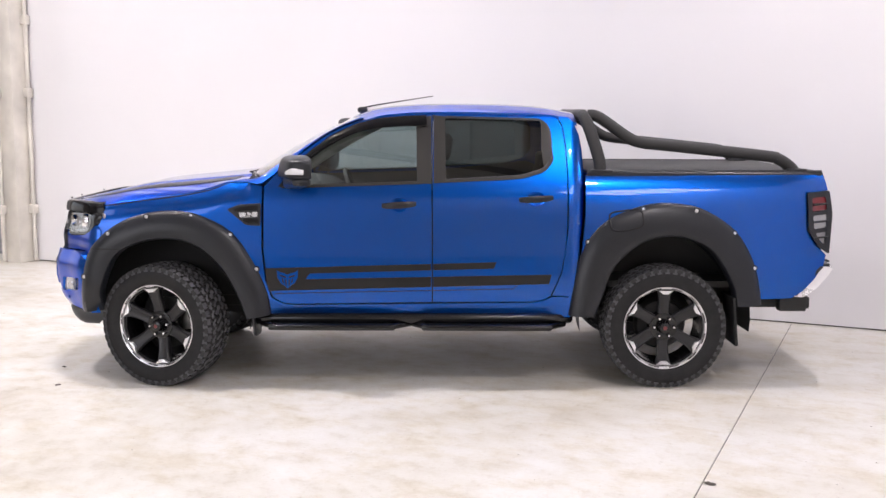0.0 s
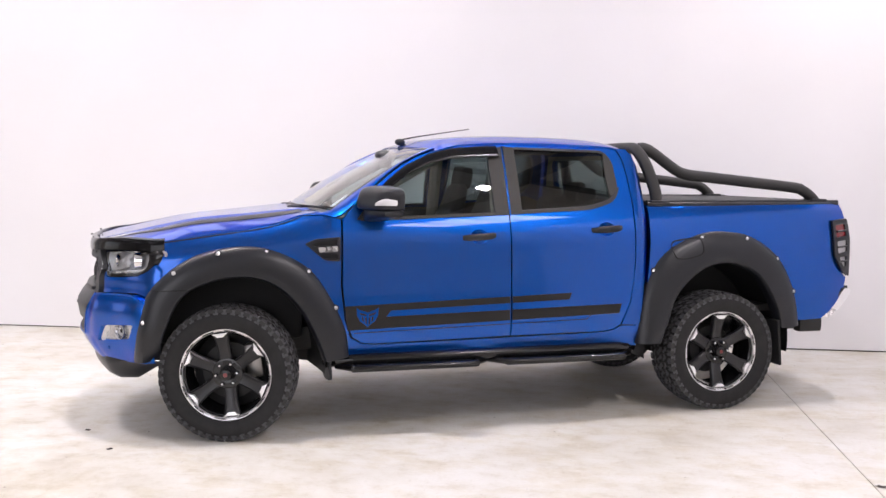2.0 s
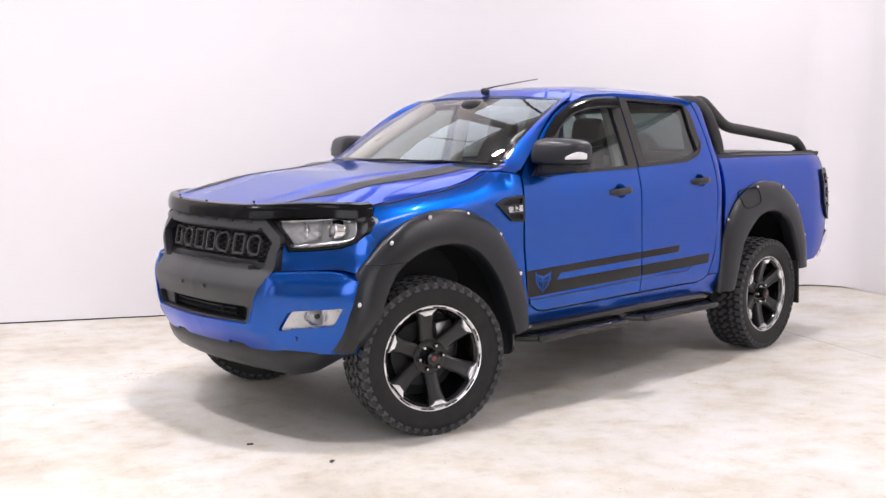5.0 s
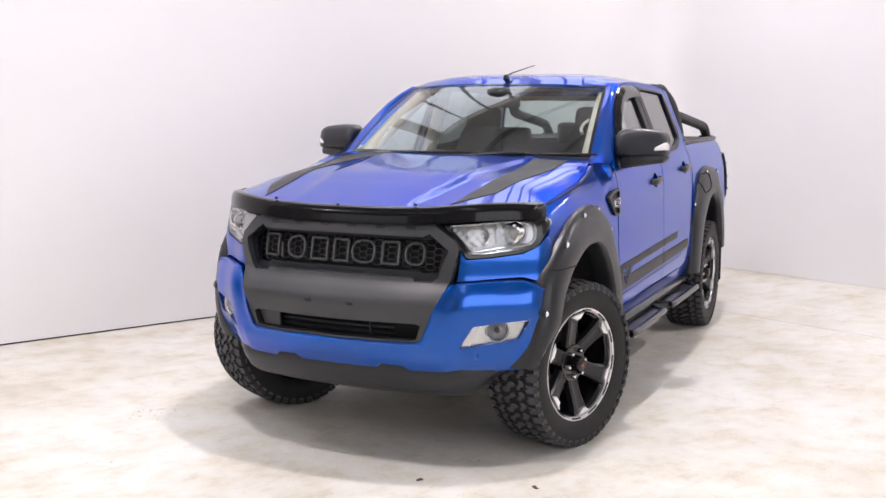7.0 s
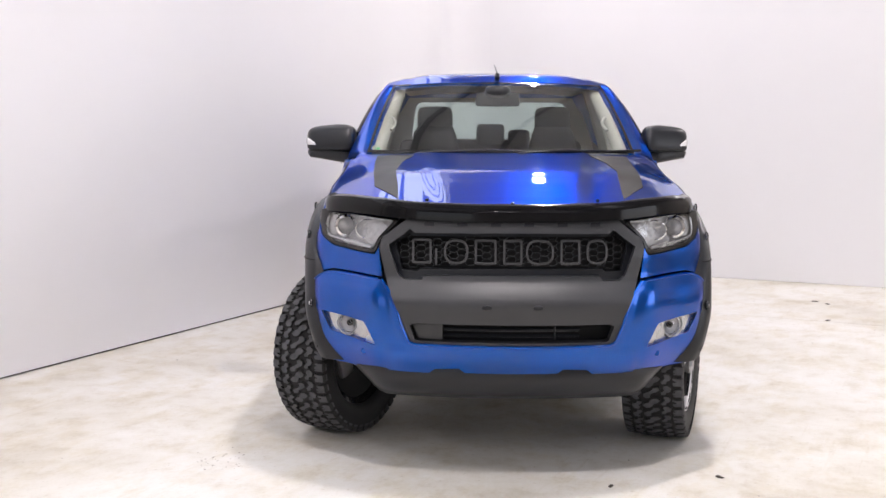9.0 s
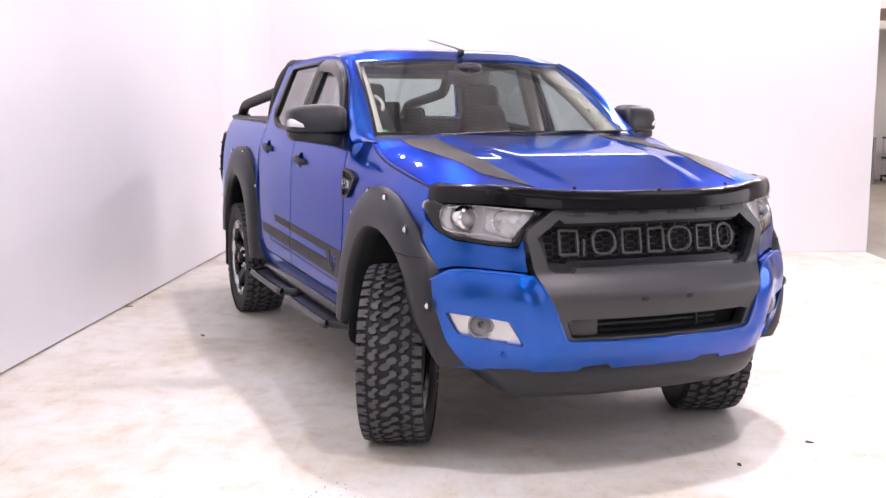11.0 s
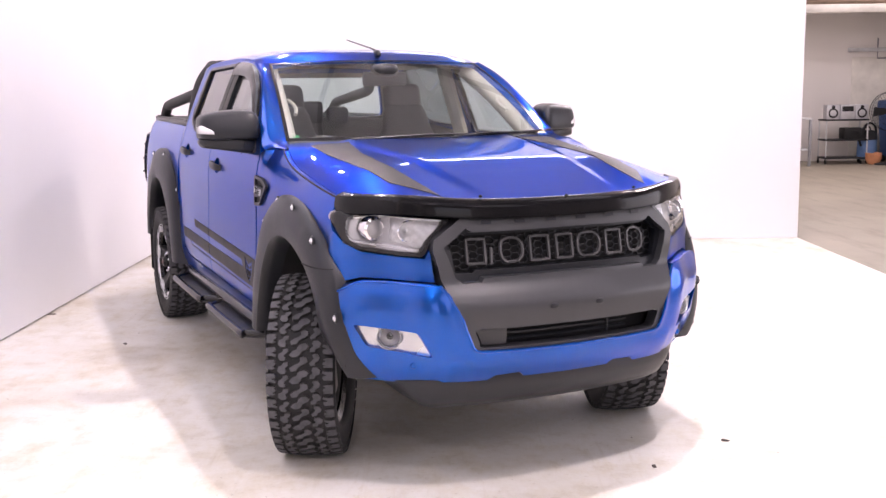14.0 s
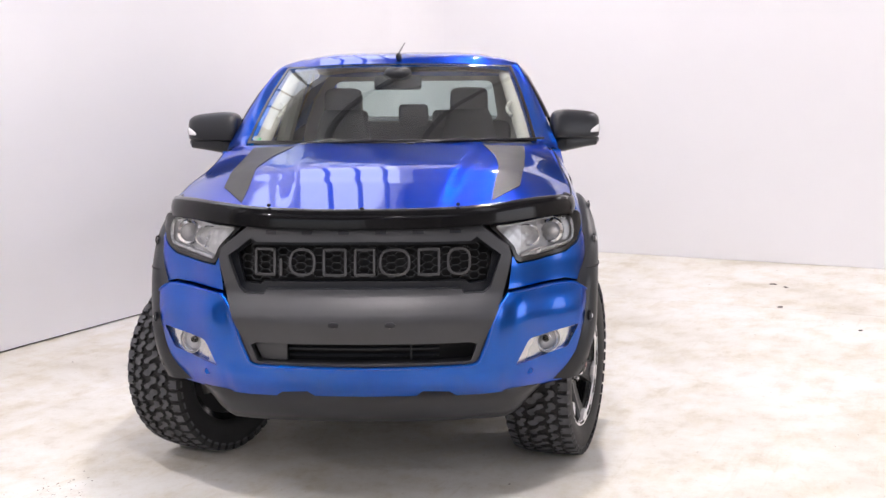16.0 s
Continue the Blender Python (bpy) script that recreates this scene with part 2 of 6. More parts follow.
GRIT = plain("pale_grit", (0.24, 0.21, 0.17), 0.9, vary=0.4, relief=0.2)
DIRT = plain("dark_dirt", (0.07, 0.06, 0.05), 0.9, vary=0.4, relief=0.4)


# ---------------------------------------------------------------- mesh helpers
from mathutils.bvhtree import BVHTree


def part(name, bm, mat, parent=None, label="", angle=38):
    """Links a bmesh as one mesh object, under its thing or part."""
    me = bpy.data.meshes.new(name)
    bm.to_mesh(me)
    bm.free()
    me.materials.append(mat)
    me.shade_smooth()
    me.set_sharp_from_angle(angle=radians(angle))
    ob = new(name, me)
    if parent is not None:
        ob.parent = parent
    if label:
        ob["label"] = label
    return ob


def shared(name, mesh, parent, m=None):
    ob = new(name, mesh)
    ob.parent = parent
    if m is not None:
        ob.matrix_basis = m
    return ob


def mirrored(bm):
    out = bm.copy()
    for v in out.verts:
        v.co.y = -v.co.y
    bmesh.ops.reverse_faces(out, faces=out.faces[:])
    return out


def pair(name, bm, mat, parent, label=""):
    """A part and its mirror image across the truck's centre line."""
    other = mirrored(bm)
    return part(name, bm, mat, parent, label), part(name, other, mat, parent, label)


def curve(pts):
    """A smooth function through the points (x, value)."""
    xs, ys = [p[0] for p in pts], [p[1] for p in pts]
    n = len(xs)
    m = [(ys[min(n - 1, i + 1)] - ys[max(0, i - 1)]) / (xs[min(n - 1, i + 1)] - xs[max(0, i - 1)]) for i in range(n)]

    def f(x):
        if x <= xs[0]:
            return ys[0] + m[0] * (x - xs[0])
        if x >= xs[-1]:
            return ys[-1] + m[-1] * (x - xs[-1])
        i = 0
        while xs[i + 1] < x:
            i += 1
        h = xs[i + 1] - xs[i]
        t = (x - xs[i]) / h
        return (2 * t**3 - 3 * t * t + 1) * ys[i] + (t**3 - 2 * t * t + t) * h * m[i] + (3 * t * t - 2 * t**3) * ys[i + 1] + (t**3 - t * t) * h * m[i + 1]
    return f


def spline(pts, n=8, closed=False):
    """Points along a smooth line through pts."""
    pts = [Vector(p) for p in pts]
    k = len(pts)
    out = []
    for i in range(k if closed else k - 1):
        if closed:
            a, b, c, d = pts[i - 1], pts[i], pts[(i + 1) % k], pts[(i + 2) % k]
        else:
            a, b, c, d = pts[max(0, i - 1)], pts[i], pts[i + 1], pts[min(k - 1, i + 2)]
        for j in range(n):
            t = j / n
            out.append(0.5 * ((2 * b) + (c - a) * t + (2 * a - 5 * b + 4 * c - d) * t * t + (3 * b - a - 3 * c + d) * t**3))
    if not closed:
        out.append(pts[-1])
    return out


def resample(pts, n):
    pts = [Vector(p) for p in pts]
    cum = [0.0]
    for a, b in zip(pts, pts[1:]):
        cum.append(cum[-1] + (b - a).length)
    out, i = [], 0
    for k in range(n):
        s = cum[-1] * k / (n - 1)
        while i < len(pts) - 2 and cum[i + 1] < s:
            i += 1
        h = cum[i + 1] - cum[i]
        out.append(pts[i].lerp(pts[i + 1], (s - cum[i]) / h if h else 0))
    return out


def rounded(poly, r, n=5):
    """A flat outline with its corners rounded; r: one radius or one for each corner."""
    k = len(poly)
    out = []
    for i in range(k):
        p, a, b = Vector(poly[i]), Vector(poly[i - 1]), Vector(poly[(i + 1) % k])
        rr = r[i] if isinstance(r, (list, tuple)) else r
        da, db = a - p, b - p
        d = min(rr, da.length * 0.48, db.length * 0.48)
        if d < 1e-5:
            out.append(tuple(p))
            continue
        s, e = p + da.normalized() * d, p + db.normalized() * d
        for j in range(n + 1):
            t = j / n
            q = s * (1 - t) ** 2 + p * 2 * t * (1 - t) + e * t * t
            out.append(tuple(q))
    return out


def inside(x, y, loop):
    hit = False
    j = len(loop) - 1
    for i in range(len(loop)):
        xi, yi = loop[i]
        xj, yj = loop[j]
        if (yi > y) != (yj > y) and x < (xj - xi) * (y - yi) / (yj - yi) + xi:
            hit = not hit
        j = i
    return hit


def dense(loop, step):
    out = []
    k = len(loop)
    for i in range(k):
        a, b = Vector(loop[i]), Vector(loop[(i + 1) % k])
        m = max(1, math.ceil((b - a).length / step))
        out += [tuple(a.lerp(b, j / m)) for j in range(m)]
    return out


def sheet(outer, holes, fn, out, step=0.03, thick=0.018, lip=True):
    """A panel: a flat outline with holes, filled with a fine net, bent by fn(a, b) -> place, with its rims turned in by thick against out."""
    from mathutils.geometry import delaunay_2d_cdt
    loops = [dense(lp, step) for lp in (outer, *holes)]
    verts, edges = [], []
    for lp in loops:
        base = len(verts)
        verts += [Vector(p) for p in lp]
        edges += [(base + i, base + (i + 1) % len(lp)) for i in range(len(lp))]
    rim = np.array([tuple(v) for v in verts])
    xs, ys = rim[:, 0], rim[:, 1]
    nx, ny = int((xs.max() - xs.min()) / step), int((ys.max() - ys.min()) / step)
    for i in range(1, nx + 1):
        for j in range(1, ny + 1):
            x, y = xs.min() + i * (xs.max() - xs.min()) / (nx + 1), ys.min() + j * (ys.max() - ys.min()) / (ny + 1)
            if inside(x, y, loops[0]) and not any(inside(x, y, h) for h in loops[1:]):
                if ((xs - x) ** 2 + (ys - y) ** 2).min() > (0.45 * step) ** 2:
                    verts.append(Vector((x, y)))
    vs, _, fs, *_ = delaunay_2d_cdt(verts, edges, [], 0, 1e-7)
    bm = bmesh.new()
    bv = [bm.verts.new(fn(v.x, v.y)) for v in vs]
    total = Vector()
    for f in fs:
        c = sum((vs[i] for i in f), Vector((0, 0))) / len(f)
        if inside(c.x, c.y, loops[0]) and not any(inside(c.x, c.y, h) for h in loops[1:]):
            face = bm.faces.new([bv[i] for i in f])
            face.normal_update()
            total += face.normal * face.calc_area()
    bmesh.ops.delete(bm, geom=[v for v in bm.verts if not v.link_faces], context="VERTS")
    out = Vector(out)
    if total.dot(out) < 0:
        bmesh.ops.reverse_faces(bm, faces=bm.faces[:])
    bmesh.ops.join_triangles(bm, faces=bm.faces[:], angle_face_threshold=0.6, angle_shape_threshold=0.6)
    if lip and thick:
        rim_edges = [e for e in bm.edges if e.is_boundary]
        got = bmesh.ops.extrude_edge_only(bm, edges=rim_edges)
        for v in got["geom"]:
            if isinstance(v, bmesh.types.BMVert):
                v.co -= out * thick
    return bm


def loft(rows, closed=False, ring=False):
    """A skin over rows of places. ring: each row closes on itself; closed: the last row joins the first."""
    bm = bmesh.new()
    g = [[bm.verts.new(p) for p in r] for r in rows]
    n, k = len(g), len(g[0])
    for i in range(n if closed else n - 1):
        for j in range(k if ring else k - 1):
            a, b, c, d = g[i][j], g[i][(j + 1) % k], g[(i + 1) % n][(j + 1) % k], g[(i + 1) % n][j]
            q = [v for t, v in enumerate((a, b, c, d)) if v not in (a, b, c, d)[:t]]
            if len(q) > 2:
                bm.faces.new(q)
    return bm


def tidy(bm):
    bmesh.ops.recalc_face_normals(bm, faces=bm.faces[:])
    return bm


def box(x0, x1, y0, y1, z0, z1, bevel=0.0, bm=None, seg=2):
    own = bm is None
    t = bmesh.new()
    bmesh.ops.create_cube(t, size=1)
    for v in t.verts:
        v.co = Vector((x0 + (v.co.x + 0.5) * (x1 - x0), y0 + (v.co.y + 0.5) * (y1 - y0), z0 + (v.co.z + 0.5) * (z1 - z0)))
    if bevel:
        bmesh.ops.bevel(t, geom=t.edges[:], offset=bevel, segments=seg, affect="EDGES", profile=0.5)
    if own:
        return t
    return merge(bm, t)


def merge(bm, other):
    me = bpy.data.meshes.new("scratch")
    other.to_mesh(me)
    other.free()
    bm.from_mesh(me)
    bpy.data.meshes.remove(me)
    return bm


def moved(bm, m):
    bmesh.ops.transform(bm, matrix=m, verts=bm.verts[:])
    return bm


def tube(path, r, seg=12, ends=True):
    """A round bar along path; r: one radius or one for each point."""
    pts = [Vector(p) for p in path]
    rows = []
    side = None
    for i, p in enumerate(pts):
        d = (pts[min(i + 1, len(pts) - 1)] - pts[max(i - 1, 0)]).normalized()
        if side is None:
            side = d.orthogonal().normalized()
        side = (side - d * side.dot(d)).normalized()
        up = d.cross(side)
        rr = r[i] if isinstance(r, (list, tuple)) else r
        rows.append([p + side * rr * math.cos(2 * math.pi * k / seg) + up * rr * math.sin(2 * math.pi * k / seg) for k in range(seg)])
    bm = loft(rows, ring=True)
    if ends:
        bm.verts.ensure_lookup_table()
        n = len(bm.verts)
        bm.faces.new([bm.verts[i] for i in range(seg)][::-1])
        bm.faces.new([bm.verts[i] for i in range(n - seg, n)])
    return tidy(bm)


def lathe(profile, seg=48):
    """A turned body about the y axis; profile: (radius, y)."""
    rows = [[Vector((r * math.cos(2 * math.pi * k / seg), y, r * math.sin(2 * math.pi * k / seg))) for r, y in profile] for k in range(seg)]
    bm = loft(rows, closed=True)
    bmesh.ops.remove_doubles(bm, verts=bm.verts[:], dist=1e-5)
    return tidy(bm)


def prism(poly, fn, d0, d1, bevel=0.0):
    """A flat outline made solid between the depths d0 and d1; fn(a, b, depth) -> place."""
    bm = bmesh.new()
    lo = [bm.verts.new(fn(a, b, d0)) for a, b in poly]
    hi = [bm.verts.new(fn(a, b, d1)) for a, b in poly]
    bm.faces.new(lo)
    top = bm.faces.new(hi)
    k = len(poly)
    for i in range(k):
        bm.faces.new([lo[i], lo[(i + 1) % k], hi[(i + 1) % k], hi[i]])
    tidy(bm)
    if bevel:
        bmesh.ops.bevel(bm, geom=list(top.edges), offset=bevel, segments=2, affect="EDGES", profile=0.5)
    return bm


def blob(cx, cy, cz, rx, ry, rz, power=3.0, nu=24, nv=14):
    """A rounded block."""
    def sp(c, e):
        return math.copysign(abs(c) ** e, c)
    e = 2.0 / power
    rows = []
    for i in range(nv + 1):
        a = -math.pi / 2 + math.pi * i / nv
        ca, sa = sp(math.cos(a), e), sp(math.sin(a), e)
        rows.append([Vector((cx + rx * ca * sp(math.cos(b), e), cy + ry * ca * sp(math.sin(b), e), cz + rz * sa)) for b in (2 * math.pi * k / nu for k in range(nu))])
    bm = loft(rows, ring=True)
    bmesh.ops.remove_doubles(bm, verts=bm.verts[:], dist=1e-6)
    return tidy(bm)


def thing(name, label, category, m=None, group="", kind=""):
    ob = new(name)
    ob.empty_display_size = 0.2
    if m is not None:
        ob.matrix_world = m
    return tagged(ob, label, category, group, kind)

# ---------------------------------------------------------------- the hall
U0, U1, V0, V1 = -13.0, 16.7, -10.2, 2.985
WALL_X, WALL_END = 5.92, -3.44


def setting(name, bm, mat, label, category="", parent=None):
    ob = part(name, bm, mat, parent, label)
    if parent is None:
        ob.matrix_world = ROOM
    return tagged(ob, label, category or name.split("_")[0], kind="structure")


# painted bay floor in two slabs with a saw cut between them, bare concrete beyond
setting("floor_1", box(-6.6, 3.822, WALL_END, V1 + .3, -.15, 0), FLOORPAINT, "worn off-white painted concrete floor with brown stains", "floor")
setting("floor_2", box(3.828, WALL_X + .1, WALL_END, V1 + .3, -.15, 0), FLOORPAINT, "worn off-white painted concrete floor with brown stains", "floor")
setting("floor_3", box(U0, -6.6, V0, V1 + .3, -.15, -.001), CONCRETE, "bare stained concrete floor", "floor")
setting("floor_4", box(-6.6, WALL_X + .1, V0, WALL_END, -.15, -.001), CONCRETE, "bare stained concrete floor", "floor")
setting("floor_5", box(WALL_X + .1, U1 + .3, V0, V1 + .3, -.15, -.001), CONCRETE, "bare stained concrete floor", "floor")
setting("floor_cut", box(3.815, 3.835, WALL_END, V1, -.16, -.008), DEEP, "dark saw cut in the floor", "joint")
# bay walls, hung a finger's width over the floor
H_BAY = 3.25
setting("wall_back", box(-4.42, WALL_X, V1, V1 + .12, .012, H_BAY), WHITEWALL, "smooth white painted bay wall", "wall")
setting("wall_side", box(WALL_X, WALL_X + .12, WALL_END, V1 + .12, .003, H_BAY), WHITEWALL, "smooth white painted bay wall with a free end", "wall")
rows = []
for k in range(13):
    a = math.pi / 2 * k / 12
    rows.append([Vector((WALL_X - .40 + .404 * math.sin(a) - .004, V1 - .40 + .404 * math.cos(a) - .004, z)) for z in (.012, H_BAY)])
setting("wall_cove", loft(rows), WHITEWALL, "white painted cove between the bay walls", "wall")
# black strips fill the gap under the walls, its shade put into the colour
setting("wall_foot_back", box(-4.42, WALL_X, V1 + .02, V1 + .10, 0, .012), DEEP, "black strip for the shade in the gap under the bay wall", "wall foot")
setting("wall_foot_side", box(WALL_X + .02, WALL_X + .10, WALL_END + .02, V1 + .10, 0, .003), DEEP, "black strip for the shade in the gap under the bay wall", "wall foot")
# outer walls of the shed
win = [[(u - 1.2, 3.8), (u + 1.2, 3.8), (u + 1.2, 5.7), (u - 1.2, 5.7)] for u in CLERESTORY]
setting("wall_north", sheet([(U0, 0), (U1 + .3, 0), (U1 + .3, CEIL), (U0, CEIL)], win, lambda p, q: Vector((p, V1 + .30, q)), (0, -1, 0), 2.5, .2), SHEDWALL, "cream painted shed wall with a row of high windows", "wall")
for u in CLERESTORY:
    for k in (-.6, 0, .6):
        setting("window_bar", box(u + k - .014, u + k + .014, V1 + .31, V1 + .36, 3.8, 5.7), GIRDER, "dark upright bar in a high window", "window bar")
setting("wall_east", box(U1, U1 + .2, V0, V1 + .3, 0, CEIL), SHEDWALL, "cream painted shed wall with conduits", "wall")
# the opening here is added for the side fill lamp
setting("wall_south", sheet([(U0, 0), (U1 + .2, 0), (U1 + .2, CEIL), (U0, CEIL)], [[(-3.5, .01), (2.5, .01), (2.5, 4.2), (-3.5, 4.2)]], lambda p, q: Vector((p, V0, q)), (0, 1, 0), 2.5, .2), SHEDWALL, "cream painted shed wall with an unseen opening added for fill light", "wall")
# this opening is added only to hold the front fill lamp
setting("wall_west", sheet([(V0, 0), (V1 + .3, 0), (V1 + .3, CEIL), (V0, CEIL)], [[(-4.5, .01), (1.5, .01), (1.5, 4.2), (-4.5, 4.2)]], lambda p, q: Vector((U0, p, q)), (1, 0, 0), 2.5, .2), SHEDWALL, "unseen cream shed wall with an opening added for fill light", "wall")
# ceiling with openings for the roof windows
holes = [[(u - .75, v - 1.8), (u + .75, v - 1.8), (u + .75, v + 1.8), (u - .75, v + 1.8)] for u, v in SKYLIGHTS]
setting("ceiling", sheet([(U0, V0), (U1, V0), (U1, V1 + .3), (U0, V1 + .3)], holes, lambda a, b: Vector((a, b, CEIL)), (0, 0, -1), 3.0, .15), SHEETSTEEL, "grey sheet metal shed roof with roof windows", "ceiling")
for u, v in SKYLIGHTS:
    for k in (-.6, .6):
        setting("glazing_bar", box(u - .78, u + .78, v + k - .03, v + k + .03, CEIL - .06, CEIL + .02), GIRDER, "dark bar across a roof window", "glazing bar")
for v in (-9.4, -5.2, -3.2, .8, 2.4):
    setting("purlin", box(U0, U1, v - .04, v + .04, CEIL - .22, CEIL - .04), GIRDER, "dark steel roof purlin", "purlin")
for u in (-11.5, -6.2, 0, 6.2, 11.8):
    bm = box(u - .07, u + .07, V0, V1 + .3, CEIL - .50, CEIL - .40)
    box(u - .07, u + .07, V0, V1 + .3, CEIL - .30, CEIL - .22, bm=bm)
    for k in range(13):
        v = V0 + .5 + k
        merge(bm, tube([(u, v, CEIL - .42), (u, v + .5, CEIL - .28), (u, v + 1.0, CEIL - .42)], .025, 5))
    setting("roof_truss", bm, GIRDER, "dark steel roof truss", "truss")


def flood(u, v):
    t = thing("flood_light", "rectangular flood light hung from the roof", "flood light", ROOM @ pose(u, v, 5.12), "flood lights")
    part("housing", box(-.12, .12, -.095, .095, .02, .10, .015), GIRDER, t)
    part("lamp_face", box(-.08, .08, -.06, .06, .006, .019), LAMPGLASS, t)
    for k in (-.09, .09):
        part("hanger", tube([(k, 0, .10), (k, 0, CEIL - 5.12 - .22)], .008, 6), GIRDER, t)
    return t


for u, v, power in FLOODS:
    flood(u, v)

# post at the end of the bay wall with two conduits, and a shutter beyond it
post = thing("wall_post", "cream painted steel post with conduits beside the bay wall", "post", ROOM, kind="structure")
part("post_body", box(-4.65, -4.43, V1 - .26, V1 + .28, 0, CEIL, .01), CREAMSTEEL, post)
for u, v in ((-4.395, V1 - .06), (-4.62, V1 - .30)):
    part("conduit", tube([(u, v, .02), (u, v, CEIL - .3)], .022, 8), CREAMSTEEL, post)
    for z in (.6, 1.9, 2.7):
        part("conduit_box", box(u - .04, u + .04, v - .04, v + .04, z - .05, z + .05, .008), CREAMSTEEL, post)


def shutter(name, u0, u1, v, z1, face, along="u"):
    """A roller shutter of curved slats."""
    rows = []
    n = int(z1 / .075)
    for k in range(n * 4 + 1):
        z = z1 * k / (n * 4)
        b = .016 * abs(math.sin(math.pi * k / 4)) * face
        rows.append([Vector((u0, v + b, z)), Vector((u1, v + b, z))] if along == "u" else [Vector((v + b, u0, z)), Vector((v + b, u1, z))])
    return setting(name, loft(rows), SHUTTERGREY, "closed grey roller shutter", "roller shutter")


shutter("door_1", -9.5, -4.6, V1 + .22, 4.0, -1)

# far end of the shed, seen past the bay wall
setting("lintel_beam", box(15.1, 15.3, V0, WALL_END, 2.855, 3.01, .01), CREAMSTEEL, "cream painted steel beam across the shed", "beam")
bm = box(15.12, 15.28, V0, WALL_END, 3.01, 3.24, .02)
for k in range(5):
    merge(bm, tube([(15.10, V0, 3.06 + .04 * k), (15.10, WALL_END, 3.06 + .04 * k)], .012, 6))
setting("shutter_drum", bm, RUSTY, "rolled brown steel shutter above the beam", "shutter")
setting("wall_upper", box(15.15, 15.25, V0, WALL_END, 3.24, CEIL), SHEDWALL, "cream sheeting above the beam", "wall")
setting("corner_post", box(15.0, 15.3, V0, V0 + .45, 0, CEIL, .01), CREAMSTEEL, "cream painted post", "post")
setting("brown_downpipe", tube([(15.05, V0 + .55, 2.7), (15.0, V0 + .52, CEIL)], .05, 8), RUSTY, "brown painted pipe", "pipe")
for z in (1.0, 1.62, 2.15):
    setting("wall_conduit", tube([(8, V0 + .03, z + .05), (15.0, V0 + .03, z)], .018, 6), GIRDER, "thin conduit along the wall", "conduit")
setting("wall_conduit", tube([(U1 - .03, -9.9, 2.05), (U1 - .03, -8.6, 2.05), (U1 - .03, -8.6, 2.45)], .016, 6), GIRDER, "thin conduit on the wall", "conduit")
door = thing("wall_panel", "pale blocked-up doorway on the shed wall", "door", ROOM, kind="structure")
part("leaf", box(U1 - .03, U1, -9.05, -8.1, 0, 2.08, .008), CREAMSTEEL, door)
part("tube_light", box(U1 - .10, U1 - .02, -9.3, -8.0, 2.18, 2.26, .01), GREYPAINT, door)

sw_board = thing("switchboard", "grey steel switchboard cabinet on the shed wall", "switchboard", ROOM @ pose(U1 - .22, -9.68, .92))
part("cabinet_body", box(0, .21, -.30, .30, 0, .95, .01), GREYPAINT, sw_board)
part("cabinet_door", box(-.02, 0, -.285, .285, .015, .935, .006), GREYPAINT, sw_board)
part("cabinet_latch", box(-.035, -.02, .22, .25, .42, .55, .004), DEEP, sw_board)

# pedestal fan
fan = thing("pedestal_fan", "large dark pedestal fan with a wire guard", "fan", ROOM @ pose(15.45, -8.39, 0))
FAN_Z, FAN_R = 1.02, .37
part("fan_base", moved(lathe([(0, 0), (.24, 0), (.24, .02), (.06, .05), (0, .05)], 28), Matrix.Rotation(radians(90), 4, "X")), DEEP, fan)
part("fan_pole", tube([(0, 0, .04), (0, 0, FAN_Z - .04)], .016, 8), GREYPAINT, fan)
part("pole_collar", tube([(0, 0, .50), (0, 0, .57)], .026, 10), DEEP, fan)
part("fan_motor", moved(blob(0, 0, 0, .11, .08, .08, 2.4, 16, 10), Matrix.Translation((.02, 0, FAN_Z))), DEEP, fan)
bm = bmesh.new()
for r, d in ((1, 0), (1, .10), (.74, -.03), (.48, -.05), (.25, -.06)):
    merge(bm, tube([(-.05 + d, FAN_R * r * math.cos(t), FAN_Z + FAN_R * r * math.sin(t)) for t in np.linspace(0, 2 * math.pi, 41)], .0055 if r == 1 else .0026, 5, False))
for k in range(36):
    t = 2 * math.pi * k / 36
    merge(bm, tube([(x, FAN_R * r * math.cos(t), FAN_Z + FAN_R * r * math.sin(t)) for x, r in ((-.11, .22), (-.08, .74), (-.05, 1), (.05, 1), (.08, .74), (.10, .22))], .0019, 4, False))
part("fan_guard", bm, DEEP, fan)
for k in range(3):
    bm = box(-.004, .004, -.085, .085, .05, .33, .003)
    for v in bm.verts:
        v.co.y *= .45 + 2.0 * v.co.z
        v.co.x += v.co.y * .35
    part("fan_blade", moved(bm, Matrix.Translation((-.03, 0, FAN_Z)) @ Matrix.Rotation(2 * math.pi * k / 3 + .5, 4, "X")), DEEP, fan)
part("fan_badge", moved(blob(0, 0, 0, .012, .035, .035, 2, 14, 8), Matrix.Translation((-.125, 0, FAN_Z))), CLEARLENS, fan)

# big blue bin
bin_ = thing("wheelie_bin", "large blue plastic bin with a ribbed lid", "bin", ROOM @ pose(16.1, -8.95, 0))
bm = box(-.33, .33, -.38, .38, .12, .96, .03)
for v in bm.verts:
    v.co.y *= .86 + .14 * v.co.z / .96
    v.co.x *= .82 + .18 * v.co.z / .96
part("bin_body", bm, BINBLUE, bin_)
part("bin_lid", box(-.36, .38, -.40, .40, .96, 1.22, .05), BINBLUE, bin_)
for k in range(3):
    part("bin_rib", box(-.375, -.355, -.36, .36, .70 + .09 * k, .725 + .09 * k, .004), PALEBLUE, bin_)
